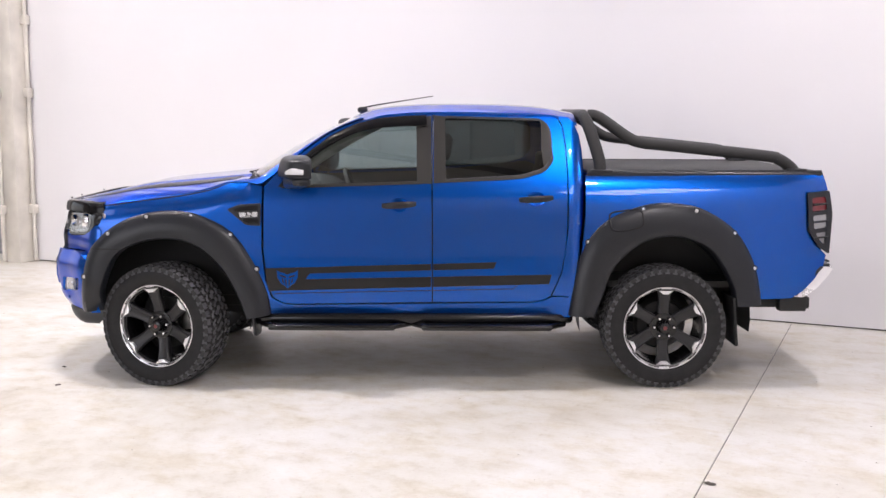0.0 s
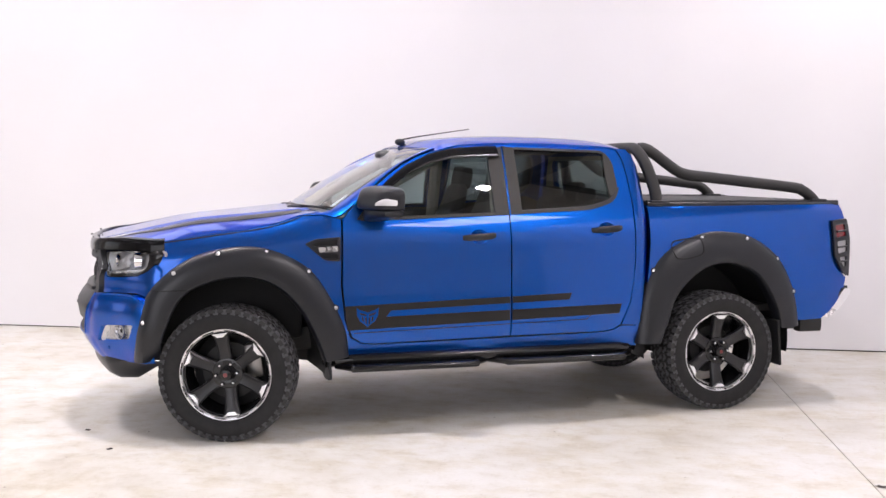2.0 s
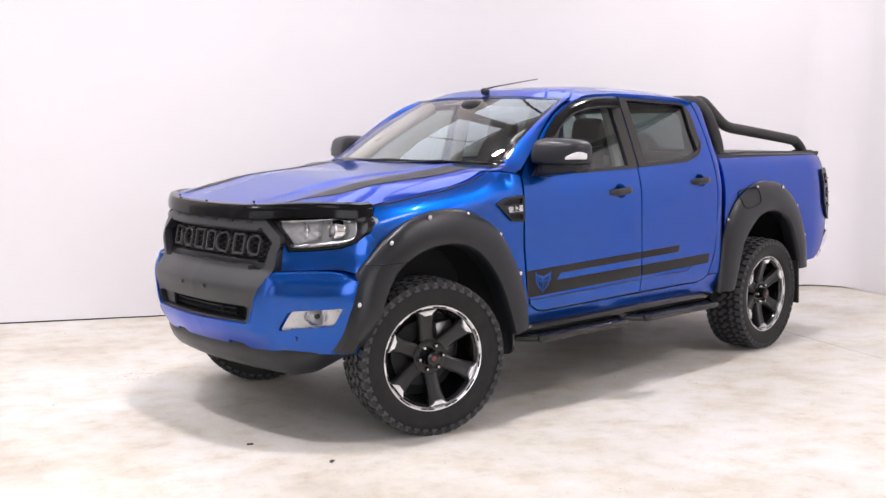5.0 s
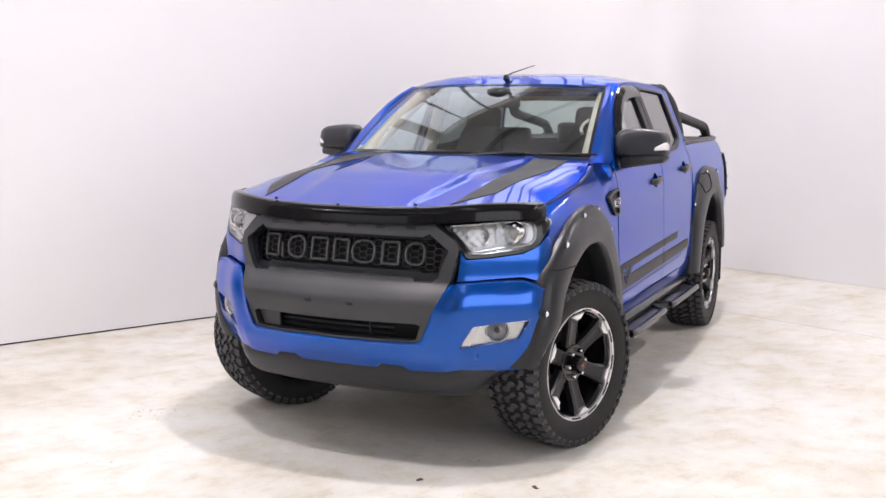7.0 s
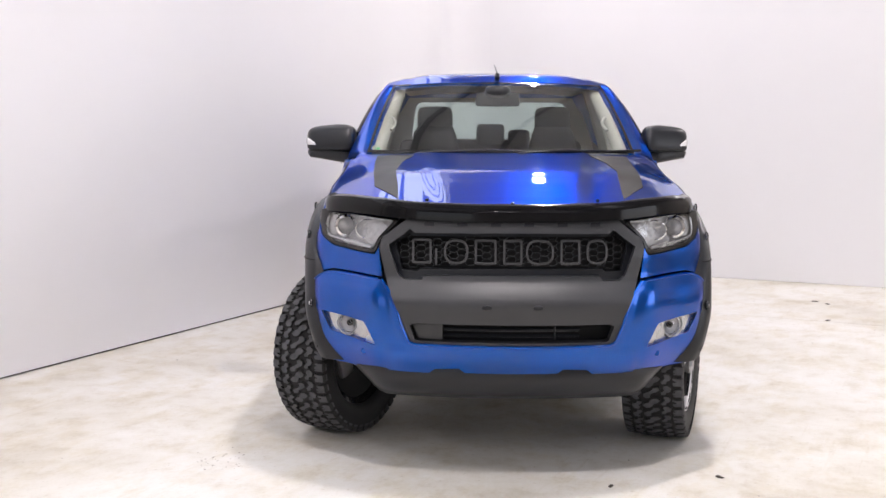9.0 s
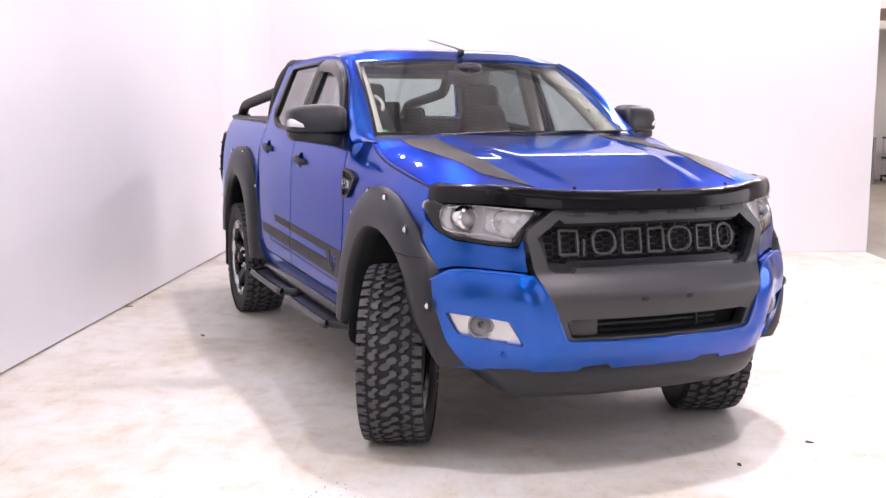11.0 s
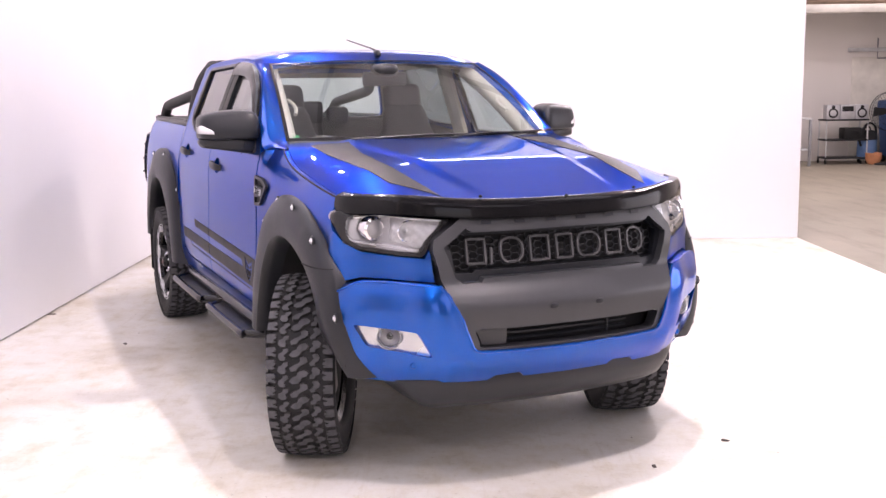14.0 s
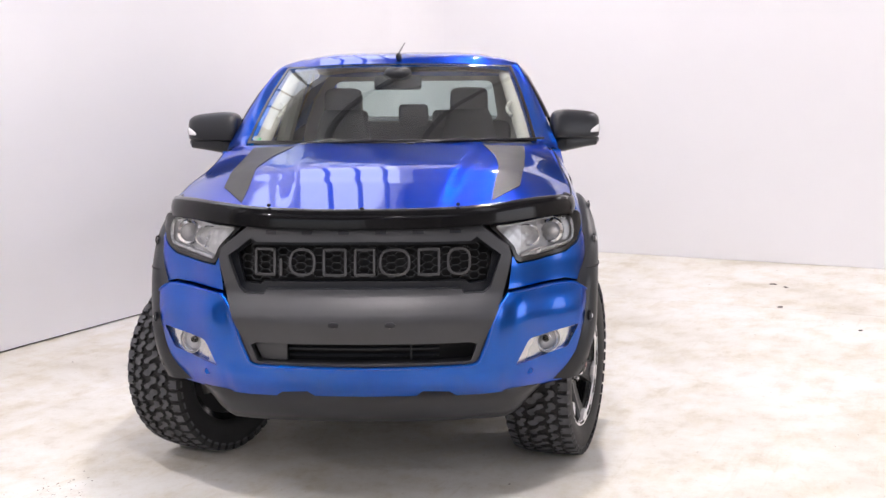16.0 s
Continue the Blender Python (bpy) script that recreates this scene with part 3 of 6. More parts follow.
for y in (-.30, .30):
    part("bin_wheel", moved(lathe([(0, -.03), (.11, -.03), (.12, 0), (.11, .03), (0, .03)], 20), Matrix.Translation((.2, y, .12))), DEEP, bin_)

# red stepladder
lad = thing("stepladder", "red folded stepladder leaning at the wall", "ladder", ROOM @ pose(15.45, -9.35, 0))
for y in (-.20, .20):
    part("ladder_stile", tube([(-.30, y, 0), (.10, y * .6, 1.12)], .028, 6), REDPAINT, lad)
    part("ladder_leg", tube([(.02, y * .8, 0), (.12, y * .6, 1.10)], .022, 6), REDPAINT, lad)
for k in range(5):
    t = .15 + k * .18
    part("ladder_tread", box(-.30 + .40 * t - .04, -.30 + .40 * t + .04, -.20 + .08 * t, .20 - .08 * t, 1.12 * t - .012, 1.12 * t + .012, .004), REDPAINT, lad)


def cleaner(u, v, s, label):
    """A drum-shaped wet vacuum with its hose."""
    t = thing("vacuum_cleaner", label, "vacuum cleaner", ROOM @ pose(u, v, 0, 0, 0, 40 * s), "cleaning machines")
    up = Matrix.Rotation(radians(90), 4, "X")
    part("drum", moved(lathe([(0, .08), (.17, .08), (.19, .12), (.18, .46), (0, .46)], 24), up), PALEBLUE, t)
    part("motor_head", moved(lathe([(0, .46), (.19, .46), (.18, .56), (.12, .64), (0, .65)], 24), up), DEEP, t)
    part("hose", tube(spline([(.18, 0, .35), (.30, .05, .55), (.15, .12, .78), (-.10, .10, .70), (-.24, .0, .35), (-.26, -.05, .06)], 6), .022, 8), DEEP, t)
    for k in range(4):
        a = k * math.pi / 2
        part("castor", moved(blob(0, 0, 0, .035, .02, .035, 2, 10, 6), Matrix.Translation((.17 * math.cos(a), .17 * math.sin(a), .036))), DEEP, t)
    part("carry_handle", tube(spline([(-.10, 0, .62), (-.06, 0, .70), (.06, 0, .70), (.10, 0, .62)], 4), .012, 6), DEEP, t)


cleaner(14.75, -9.15, 1, "pale blue drum vacuum cleaner with a black hose")
cleaner(15.75, -9.20, 2, "pale blue drum vacuum cleaner with a black hose")
cleaner(15.95, -8.18, 3, "pale blue drum vacuum cleaner with a black hose")
ball = thing("orange_tub", "faded orange tub on the concrete", "tub", ROOM @ pose(15.65, -8.20, 0))
part("tub_body", moved(lathe([(0, 0), (.10, 0), (.15, .10), (.155, .22), (.14, .22), (.13, .12), (0, .03)], 20), Matrix.Rotation(radians(90), 4, "X")), ORANGE, ball)
heater = thing("steel_locker", "dark grey steel locker by the shed wall", "locker", ROOM @ pose(14.15, V0 + .30, 0))
part("locker_body", box(-.30, .30, -.25, .25, 0, .62, .01), GIRDER, heater)
part("locker_door", box(-.28, .28, .25, .265, .03, .59, .005), DEEP, heater)

# trolley with a stereo
tro = thing("tool_trolley", "black three-shelf steel trolley", "trolley", ROOM @ pose(15.95, -7.70, 0))
for z in (.10, .45, .84):
    part("trolley_shelf", box(-.22, .22, -.42, .42, z, z + .03, .006), DEEP, tro)
for x in (-.20, .20):
    for y in (-.40, .40):
        part("trolley_post", tube([(x, y, .06), (x, y, .86)], .014, 6), GREYPAINT, tro)
        part("trolley_wheel", moved(blob(0, 0, 0, .05, .02, .05, 2, 12, 6), Matrix.Translation((x, y, .05))), DEEP, tro)
ste = thing("stereo", "silver portable stereo with two speakers on the trolley", "stereo", ROOM @ pose(15.85, -7.70, .87))
part("stereo_deck", box(-.10, .12, -.14, .14, 0, .28, .012), SILVER, ste)
part("stereo_window", box(-.106, -.099, -.11, .11, .15, .25, .003), DEEP, ste)
for y in (-.28, .28):
    sp = part("speaker", box(-.10, .12, y - .125, y + .125, 0, .28, .012), SILVER, ste)
    part("speaker_cone", moved(lathe([(0, .02), (.05, .005), (.085, -.008), (.095, 0)], 22), Matrix.Translation((-.10, y, .12)) @ Matrix.Rotation(radians(-90), 4, "Z")), DEEP, sp)
    part("tweeter", moved(lathe([(0, 0), (.03, -.006), (.035, 0)], 16), Matrix.Translation((-.10, y, .235)) @ Matrix.Rotation(radians(-90), 4, "Z")), DEEP, sp)
crate = thing("tool_case", "black tool case on the trolley shelf", "case", ROOM @ pose(15.9, -7.85, .48))
part("case_body", box(-.15, .15, -.20, .20, 0, .22, .02), DEEP, crate)
part("case_handle", tube(spline([(-.16, -.08, .14), (-.20, -.05, .16), (-.20, .05, .16), (-.16, .08, .14)], 4), .01, 6), DEEP, crate)

# workbench with boxes
ben = thing("workbench", "pale steel workbench against the shed wall", "workbench", ROOM @ pose(15.6, -5.9, 0))
part("bench_top", box(-.35, .35, -.95, .95, .88, .92, .006), GREYPAINT, ben)
part("bench_shelf", box(-.33, .33, -.93, .93, .30, .33, .006), GREYPAINT, ben)
for x in (-.32, .32):
    for y in (-.92, .92):
        part("bench_leg", box(x - .025, x + .025, y - .025, y + .025, 0, .88, .004), GIRDER, ben)
for nm, lab, y, z, w, h, mt in (("cardboard_box", "brown cardboard box on the bench shelf", -.35, .335, .52, .40, CARDBOARD), ("cardboard_box", "brown cardboard box on the bench shelf", .35, .335, .50, .36, CARDBOARD)):
    t = thing(nm, lab, "box", ROOM @ pose(15.5, -5.9 + y, z), "boxes")
    part("box_body", box(-.2, .2, -w / 2, w / 2, 0, h, .006), mt, t)
    part("box_flap", box(-.2, .2, -w / 2, 0, h, h + .008), mt, t)
    part("packing_tape", box(-.203, .203, -.03, .03, h * .55, h + .01, .001), CREAMSTEEL, t)
for y, l in ((-.35, .60), (.40, .5)):
    t = thing("red_crate", "red plastic crate under the bench", "crate", ROOM @ pose(15.45, -5.9 + y, 0), "crates")
    bm = box(-.18, .18, -l / 2, l / 2, 0, .02)
    for a in ((-.18, -.165, -l / 2, l / 2), (.165, .18, -l / 2, l / 2), (-.18, .18, -l / 2, -l / 2 + .015), (-.18, .18, l / 2 - .015, l / 2)):
        box(*a, .02, .26, .004, bm)
    part("crate_body", bm, REDPAINT, t)
    part("crate_rim", tube([(-.19, -l / 2, .26), (-.19, l / 2, .26), (.19, l / 2, .26), (.19, -l / 2, .26), (-.19, -l / 2, .26)], .012, 6, False), REDPAINT, t)
for y, h, mt in ((-.45, .08, BINBLUE), (-.30, .05, BINBLUE), (.15, .12, GIRDER)):
    t = thing("cloth_pile", "folded blue rags on the bench" if mt == BINBLUE else "dark tool box on the bench", "rags" if mt == BINBLUE else "tool box", ROOM @ pose(15.45, -5.9 + y, .92))
    part("fold", moved(blob(0, 0, 0, .12, .12, h / 2, 3.2, 14, 8), Matrix.Translation((0, 0, h / 2))), mt, t)

# loose crumbs and dark marks on the painted floor
for x, y, r in ((-.628, -.871, .022), (-.752, -.405, .018), (2.471, 1.255, .020), (3.632, 1.604, .035), (-1.9, .9, .012), (-1.6, -1.7, .014), (-.9, -2.2, .012), (2.3, -2.9, .016), (.2, -3.2, .012), (3.98, -2.81, .035), (3.84, -2.87, .030), (3.06, -2.60, .034)):
    bm = blob(0, 0, 0, r, r * .55, .004, 2.0, 10, 4)
    for v in bm.verts:
        v.co.x += .3 * r * noise.noise(v.co * 60)
        v.co.y += .4 * r * noise.noise(v.co * 80 + Vector((3, 1, 0)))
    crumb = part("floor_crumb", moved(bm, Matrix.Rotation(x * 9, 4, "Z")), DIRT, None)
    crumb.location = (x, y, .0035)
    tagged(crumb, "small dark crumb of dirt on the floor", "dirt", "floor crumbs")

# fine grit strewn over the painted floor, thicker in one patch
rng = random.Random(4)
bm = bmesh.new()
spots = [(rng.uniform(-6.2, 5.6), rng.uniform(-3.3, 2.8), rng.uniform(.003, .009)) for _ in range(150)]
patch = ROOM.inverted() @ Vector((-.46, 1.26, 0))
spots += [(patch.x + rng.gauss(0, .09), patch.y + rng.gauss(0, .06), rng.uniform(.002, .007)) for _ in range(45)]
for u, v, r in spots:
    ring = []
    for k in range(6):
        a = 2 * math.pi * k / 6
        q = r * rng.uniform(.5, 1.2)
        ring.append(bm.verts.new((u + q * math.cos(a), v + .6 * q * math.sin(a), .0008)))
    top = bm.verts.new((u, v, .0008 + .3 * r))
    for k in range(6):
        bm.faces.new([ring[k], ring[(k + 1) % 6], top])
grit = part("floor_grit", bm, GRIT, None)
grit.matrix_world = ROOM
tagged(grit, "fine brown grit strewn on the painted floor", "grit", kind="stuff")

# ---------------------------------------------------------------- the pickup truck: body lines
# Truck axes: x runs backwards from the front axle, y to its right-hand side, z up from the floor.
truck = thing("pickup_truck", "metallic blue double-cab pickup with black wheel flares on painted floor", "pickup truck")

DOOR_W = curve([(.38, .79), (.46, .822), (.55, .845), (.65, .853), (.8, .852), (.95, .846), (1.05, .843), (1.12, .840), (1.17, .834), (1.22, .823),
                (1.27, .809), (1.30, .799), (1.36, .777), (1.43, .7502), (1.55, .7015), (1.687, .642), (1.74, .6173)])
NOSE_IN = curve([(-.6, .16), (-.45, .085), (-.40, .05), (-.35, .030), (-.2, .010), (0, 0), (.3, 0), (.6, 0)])
TRAY_W = curve([(.5, .80), (.56, .822), (.65, .84), (.8, .846), (1.0, .84), (1.12, .83), (1.2, .815), (1.27, .795), (1.32, .772), (1.345, .752)])
BONNET_SIDE = curve([(-.78, 1.098), (-.66, 1.104), (-.48, 1.122), (-.27, 1.150), (-.05, 1.181), (.2, 1.215), (.35, 1.248), (.45, 1.282), (.6, 1.303)])
BONNET_MID = curve([(-.78, 1.104), (-.70, 1.122), (-.6, 1.142), (-.5, 1.162), (-.3, 1.203), (-.13, 1.238), (.2, 1.272), (.45, 1.297), (.62, 1.312)])
FRONT_PLAN = curve([(0, -.777), (.2, -.768), (.4, -.736), (.47, -.717), (.55, -.682), (.67, -.572), (.77, -.49), (.816, -.435), (.85, -.33)])
FRONT_RAKE = curve([(.40, .13), (.46, .07), (.54, .02), (.62, 0), (.72, 0), (.79, .02), (.84, .045), (.93, .045), (1.0, .065), (1.07, .085), (1.12, .12)])
FRAME_TOP = curve([(.66, 1.262), (.88, 1.448), (1.084, 1.60), (1.286, 1.685), (1.512, 1.717), (1.75, 1.73), (2.3, 1.725), (2.5, 1.712), (2.62, 1.69)])
ROOF_MID = curve([(1.22, 1.706), (1.35, 1.748), (1.6, 1.776), (2.0, 1.784), (2.4, 1.770), (2.64, 1.735)])


def side_w(x, z):
    w = DOOR_W(z)
    if x < .6:
        w -= max(0, NOSE_IN(x))
        d = BONNET_SIDE(x) - z
        if d < .14 and z < 1.33:
            w -= .05 * (min(.16, .14 - d) / .14) ** 2
    if x > 2.62:
        w -= .04 * ((x - 2.62) / .07) ** 2
    return w


def tray_w(x, z):
    return TRAY_W(z) - .065 * max(0, (x - 3.9) / .35) ** 2


def on_side(off=0.0):
    return lambda x, z: Vector((x, -side_w(x, z) - off, z))


def on_tray(off=0.0):
    return lambda x, z: Vector((x, -tray_w(x, z) - off, z))


def front_x(y, z):
    return FRONT_PLAN(abs(y)) + FRONT_RAKE(z)


def on_front(off=0.0):
    return lambda y, z: Vector((front_x(y, z) + off, y, z))


def bonnet_z(x, y):
    a = min(1.0, abs(y) / .775)
    s = 1 - max(0, (a - .60) / .40) ** 2 if a > .60 else 1.0
    zs, zm = BONNET_SIDE(x), BONNET_MID(x)
    # a flat dome with a sharp flank on each side, widening towards the windscreen
    edge = min(1, max(0, (.40 + .13 * x - abs(y)) / .055))
    ridge = .011 * edge * edge * (3 - 2 * edge) * min(1, max(0, (x + .70) / .35))
    return zs + (zm - zs) * s + ridge


LEFT, UP, AHEAD = (0, -1, 0), (0, 0, 1), (-1, 0, 0)


def sym(half):
    """A closed outline from its half with y >= 0, given from the top middle round to the bottom middle."""
    return list(half) + [(-a, b) for a, b in reversed(half) if abs(a) > 1e-6]


# ---------------------------------------------------------------- front end
HEAD = rounded([(.810, 1.030), (.813, 1.070), (.799, 1.090), (.683, 1.091), (.445, 1.069), (.528, .992), (.552, .929), (.632, .933), (.742, .948), (.792, .978)], .02, 3)
HEAD_LENS = rounded([(.781, 1.017), (.773, 1.063), (.755, 1.077), (.680, 1.078), (.470, 1.063), (.541, .992), (.560, .943), (.634, .947), (.738, .961), (.772, .982)], .018, 3)
FOG = rounded([(.792, .674), (.596, .653), (.546, .558), (.748, .59)], .012, 3)
SURROUND = sym([(0, 1.090), (.21, 1.088), (.416, 1.074), (.524, .993), (.531, .955), (.507, .85), (.489, .79), (.457, .72), (.443, .667), (.411, .588), (.383, .578), (0, .574)])
OPENING = sym([(0, 1.020), (.385, 1.017), (.407, 1.032), (.447, 1.0), (.494, .966), (.455, .852), (.430, .832), (.360, .832), (.350, .849), (0, .852)])
INTAKE = sym([(0, .664), (.385, .664), (.405, .655), (.385, .598), (.37, .592), (0, .590)])

# bumper skin with the wing that stands proud under the crease
bumper_half = [(.443, .667), (.457, .72), (.487, .785), (.52, .829), (.742, .838), (.794, .821), (.846, .780), (.838, .72), (.818, .66), (.797, .514), (.756, .445), (.578, .440),
               (.49, .452), (.438, .450), (.33, .449), (.305, .470), (.209, .476), (.185, .455), (0, .453)]

PANEL_EDGE = [(0, .574), (.383, .578), (.411, .588), (.443, .667), (.457, .72), (.487, .785), (.52, .829)]


def eased(t):
    t = min(1, max(0, t))
    return t * t * (3 - 2 * t)


def bumper_x(y, z):
    """The wings swell out under the crease, the middle of the lower lip stands a little forward."""
    a = abs(y)
    wing = .030 * eased((a - .47) / .11) * eased((z - .60) / .19)
    lip = .012 * eased((.515 - a) / .03) * eased((.575 - z) / .03)
    far = 1.0                                       # a raised rim follows the charcoal panel
    for (a0, z0), (a1, z1) in zip(PANEL_EDGE, PANEL_EDGE[1:]):
        k = min(1, max(0, ((a - a0) * (a1 - a0) + (z - z0) * (z1 - z0)) / ((a1 - a0) ** 2 + (z1 - z0) ** 2)))
        far = min(far, math.hypot(a - a0 - k * (a1 - a0), z - z0 - k * (z1 - z0)))
    return front_x(y, z) - .014 - wing - lip - .014 * math.exp(-(far / .017) ** 2)


bumper_loop = sym([(0, .574), (.383, .578), (.411, .588)] + bumper_half)
part("front_bumper", sheet(bumper_loop, [FOG, [(-a, b) for a, b in FOG]], lambda y, z: Vector((bumper_x(y, z), y, z)), AHEAD, .016, .06), BLUE, truck,
     "blue painted bumper skin with wavy lower edge")
for side in (-1, 1):
    crest_line = spline([(.535, .829), (.64, .835), (.742, .836), (.792, .820), (.838, .783)], 6)
    part("bumper_crease", tube([Vector((bumper_x(p.x, p.y) + .003, side * p.x, p.y)) for p in crest_line], .0055, 8), BLUE, truck)
rim_line = [(-a, b) for a, b in reversed(PANEL_EDGE[1:])] + PANEL_EDGE
part("panel_rim", tube([Vector((bumper_x(p.x, p.y) + .002, p.x, p.y)) for p in resample([Vector((a, b, 0)) for a, b in rim_line], 90)], .006, 8), BLUE, truck)
# wedge of body colour between bumper and headlamp
wedge = [(.522, .836), (.742, .846), (.797, .829), (.846, .79), (.838, .86), (.828, .93), (.824, .985), (.812, 1.010), (.790, .972), (.742, .943), (.632, .928), (.553, .924), (.536, .955)]
bm = sheet(wedge, [], lambda y, z: on_front(.002)(-y, z), AHEAD, .016, .02)
pair("bumper_wing", bm, BLUE, truck)
# charcoal frame of the grille and the broad bar under it
part("grille_surround", sheet(SURROUND, [OPENING, INTAKE], lambda y, z: on_front(-.020 - .020 * max(0, 1 - abs(z - .752) / .085))(y, z), AHEAD, .014, .06), GREYPLASTIC, truck, "charcoal grille frame and bumper bar")
inner = sym([(0, 1.004), (.398, 1.002), (.412, 1.010), (.464, .970), (.440, .866), (.378, .862), (.368, .872), (0, .876)])
part("grille_bezel", sheet(OPENING, [inner], lambda y, z: on_front(.018)(y, z), AHEAD, .014, .03), MATT, truck)
part("grille_backing", sheet(sym([(0, 1.03), (.42, 1.03), (.50, .965), (.46, .83), (0, .84)]), [], on_front(.075), AHEAD, .03, .01), DEEP, truck)
# hexagon mesh
bm = bmesh.new()
ha, hb, hh = .0215, .0115, .0260
for col in range(-15, 16):
    for row in range(-5, 6):
        cy, cz = col * (ha + hb), .938 + (row + .5 * (col % 2)) * hh
        ring = [(cy - hb, cz + hh / 2), (cy + hb, cz + hh / 2), (cy + ha, cz), (cy + hb, cz - hh / 2)]
        for a, b in zip(ring, ring[1:]):
            if inside(*a, inner) and inside(*b, inner):
                merge(bm, tube([on_front(.044)(*a), on_front(.044)(*b)], .0030, 4, False))
part("grille_mesh", bm, MATT, truck, "black honeycomb mesh")
# the maker's word as plain hollow shapes and bars
bm = bmesh.new()


def stroke(bm, a, b, w=.0080, off=.030, depth=.012):
    a, b = Vector(a), Vector(b)
    d = (b - a).normalized()
    s = Vector((-d.y, d.x)) * w / 2
    poly = [tuple(a - s), tuple(b - s), tuple(b + s), tuple(a + s)]
    merge(bm, prism(poly, lambda y, z, k: on_front(off - k)(y, z), 0, depth))


for cy, w, h, round_ in ((.360, .078, .10, 0), (.302, .014, .062, 0), (.222, .098, .10, 1), (.104, .086, .10, 0), (-.004, .076, .10, 0), (-.112, .112, .10, 1), (-.234, .080, .10, 0), (-.342, .086, .10, 1)):
    z0 = .892
    bm = bmesh.new()
    if w < .03:
        stroke(bm, (cy, z0), (cy, z0 + h))
    else:
        l, r = cy - w / 2, cy + w / 2
        corner = [(l + .004, z0 + .005), (r - .004, z0 + .005), (r - .004, z0 + h - .005), (l + .004, z0 + h - .005)]
        loop = rounded(corner, .045 if round_ else .004, 6)
        for p, q in zip(loop, loop[1:] + loop[:1]):
            stroke(bm, p, q)
    part("grille_emblem", bm, EMBLEM, truck, "plain charcoal emblem frame")
for k in range(6):
    cy = .33 - k * .132
    bm = prism([(cy - .02, 1.047), (cy + .02, 1.047), (cy + .02, 1.062), (cy - .02, 1.062)], lambda y, z, d: on_front(-.0235 - d)(y, z), 0, .003)
    part("embossed_bar", bm, MATT, truck)
# lower intake with its slats
part("intake_backing", sheet(sym([(0, .68), (.40, .68), (.42, .66), (.37, .57), (0, .57)]), [], on_front(.06), AHEAD, .03, .01), DEEP, truck)
for sgn in (1,):
    poly = [(sgn * .275, .596), (sgn * .368, .598), (sgn * .392, .655), (sgn * .275, .66)]
    part("intake_blank", sheet(poly, [], on_front(.006), AHEAD, .02, .01), GREYPLASTIC, truck)
for z in (.612, .636):
    part("intake_slat", tube([on_front(.035)(y, z) for y in np.linspace(-.27, .27, 14)], .007, 6), MATT, truck)
part("intake_divider", tube([on_front(.02)(-.17, .595), on_front(.02)(-.17, .662)], .004, 6), MATT, truck)
for y in (-.10, .10):
    part("plate_clip", moved(blob(0, 0, 0, .006, .02, .011, 2.2, 10, 6), Matrix.Translation(on_front(-.036)(y, .735))), MATT, truck)
for y in (-.40, .40, -.60, .60):
    c = on_front(-.016)(y, .545 if abs(y) < .5 else .522)
    part("parking_sensor", moved(lathe([(0, -.004), (.010, -.004), (.013, 0), (.013, .006)], 14), Matrix.Translation(c) @ Matrix.Rotation(radians(-90), 4, "Z")), BLUE, truck)
# lower valance
rows = []
for z, dx in ((.470, .045), (.44, .035), (.41, .045), (.38, .06), (.35, .085), (.328, .125), (.322, .22)):
    rows.append([Vector((FRONT_PLAN(abs(y) * .98) + .02 + dx + .25 * max(0, abs(y) - .55), y, z + (.452 - z) * eased((abs(y) - .50) / .22))) for y in np.linspace(-.71, .71, 51)])
part("lower_valance", loft(rows), MATT, truck, "black plastic lower valance")

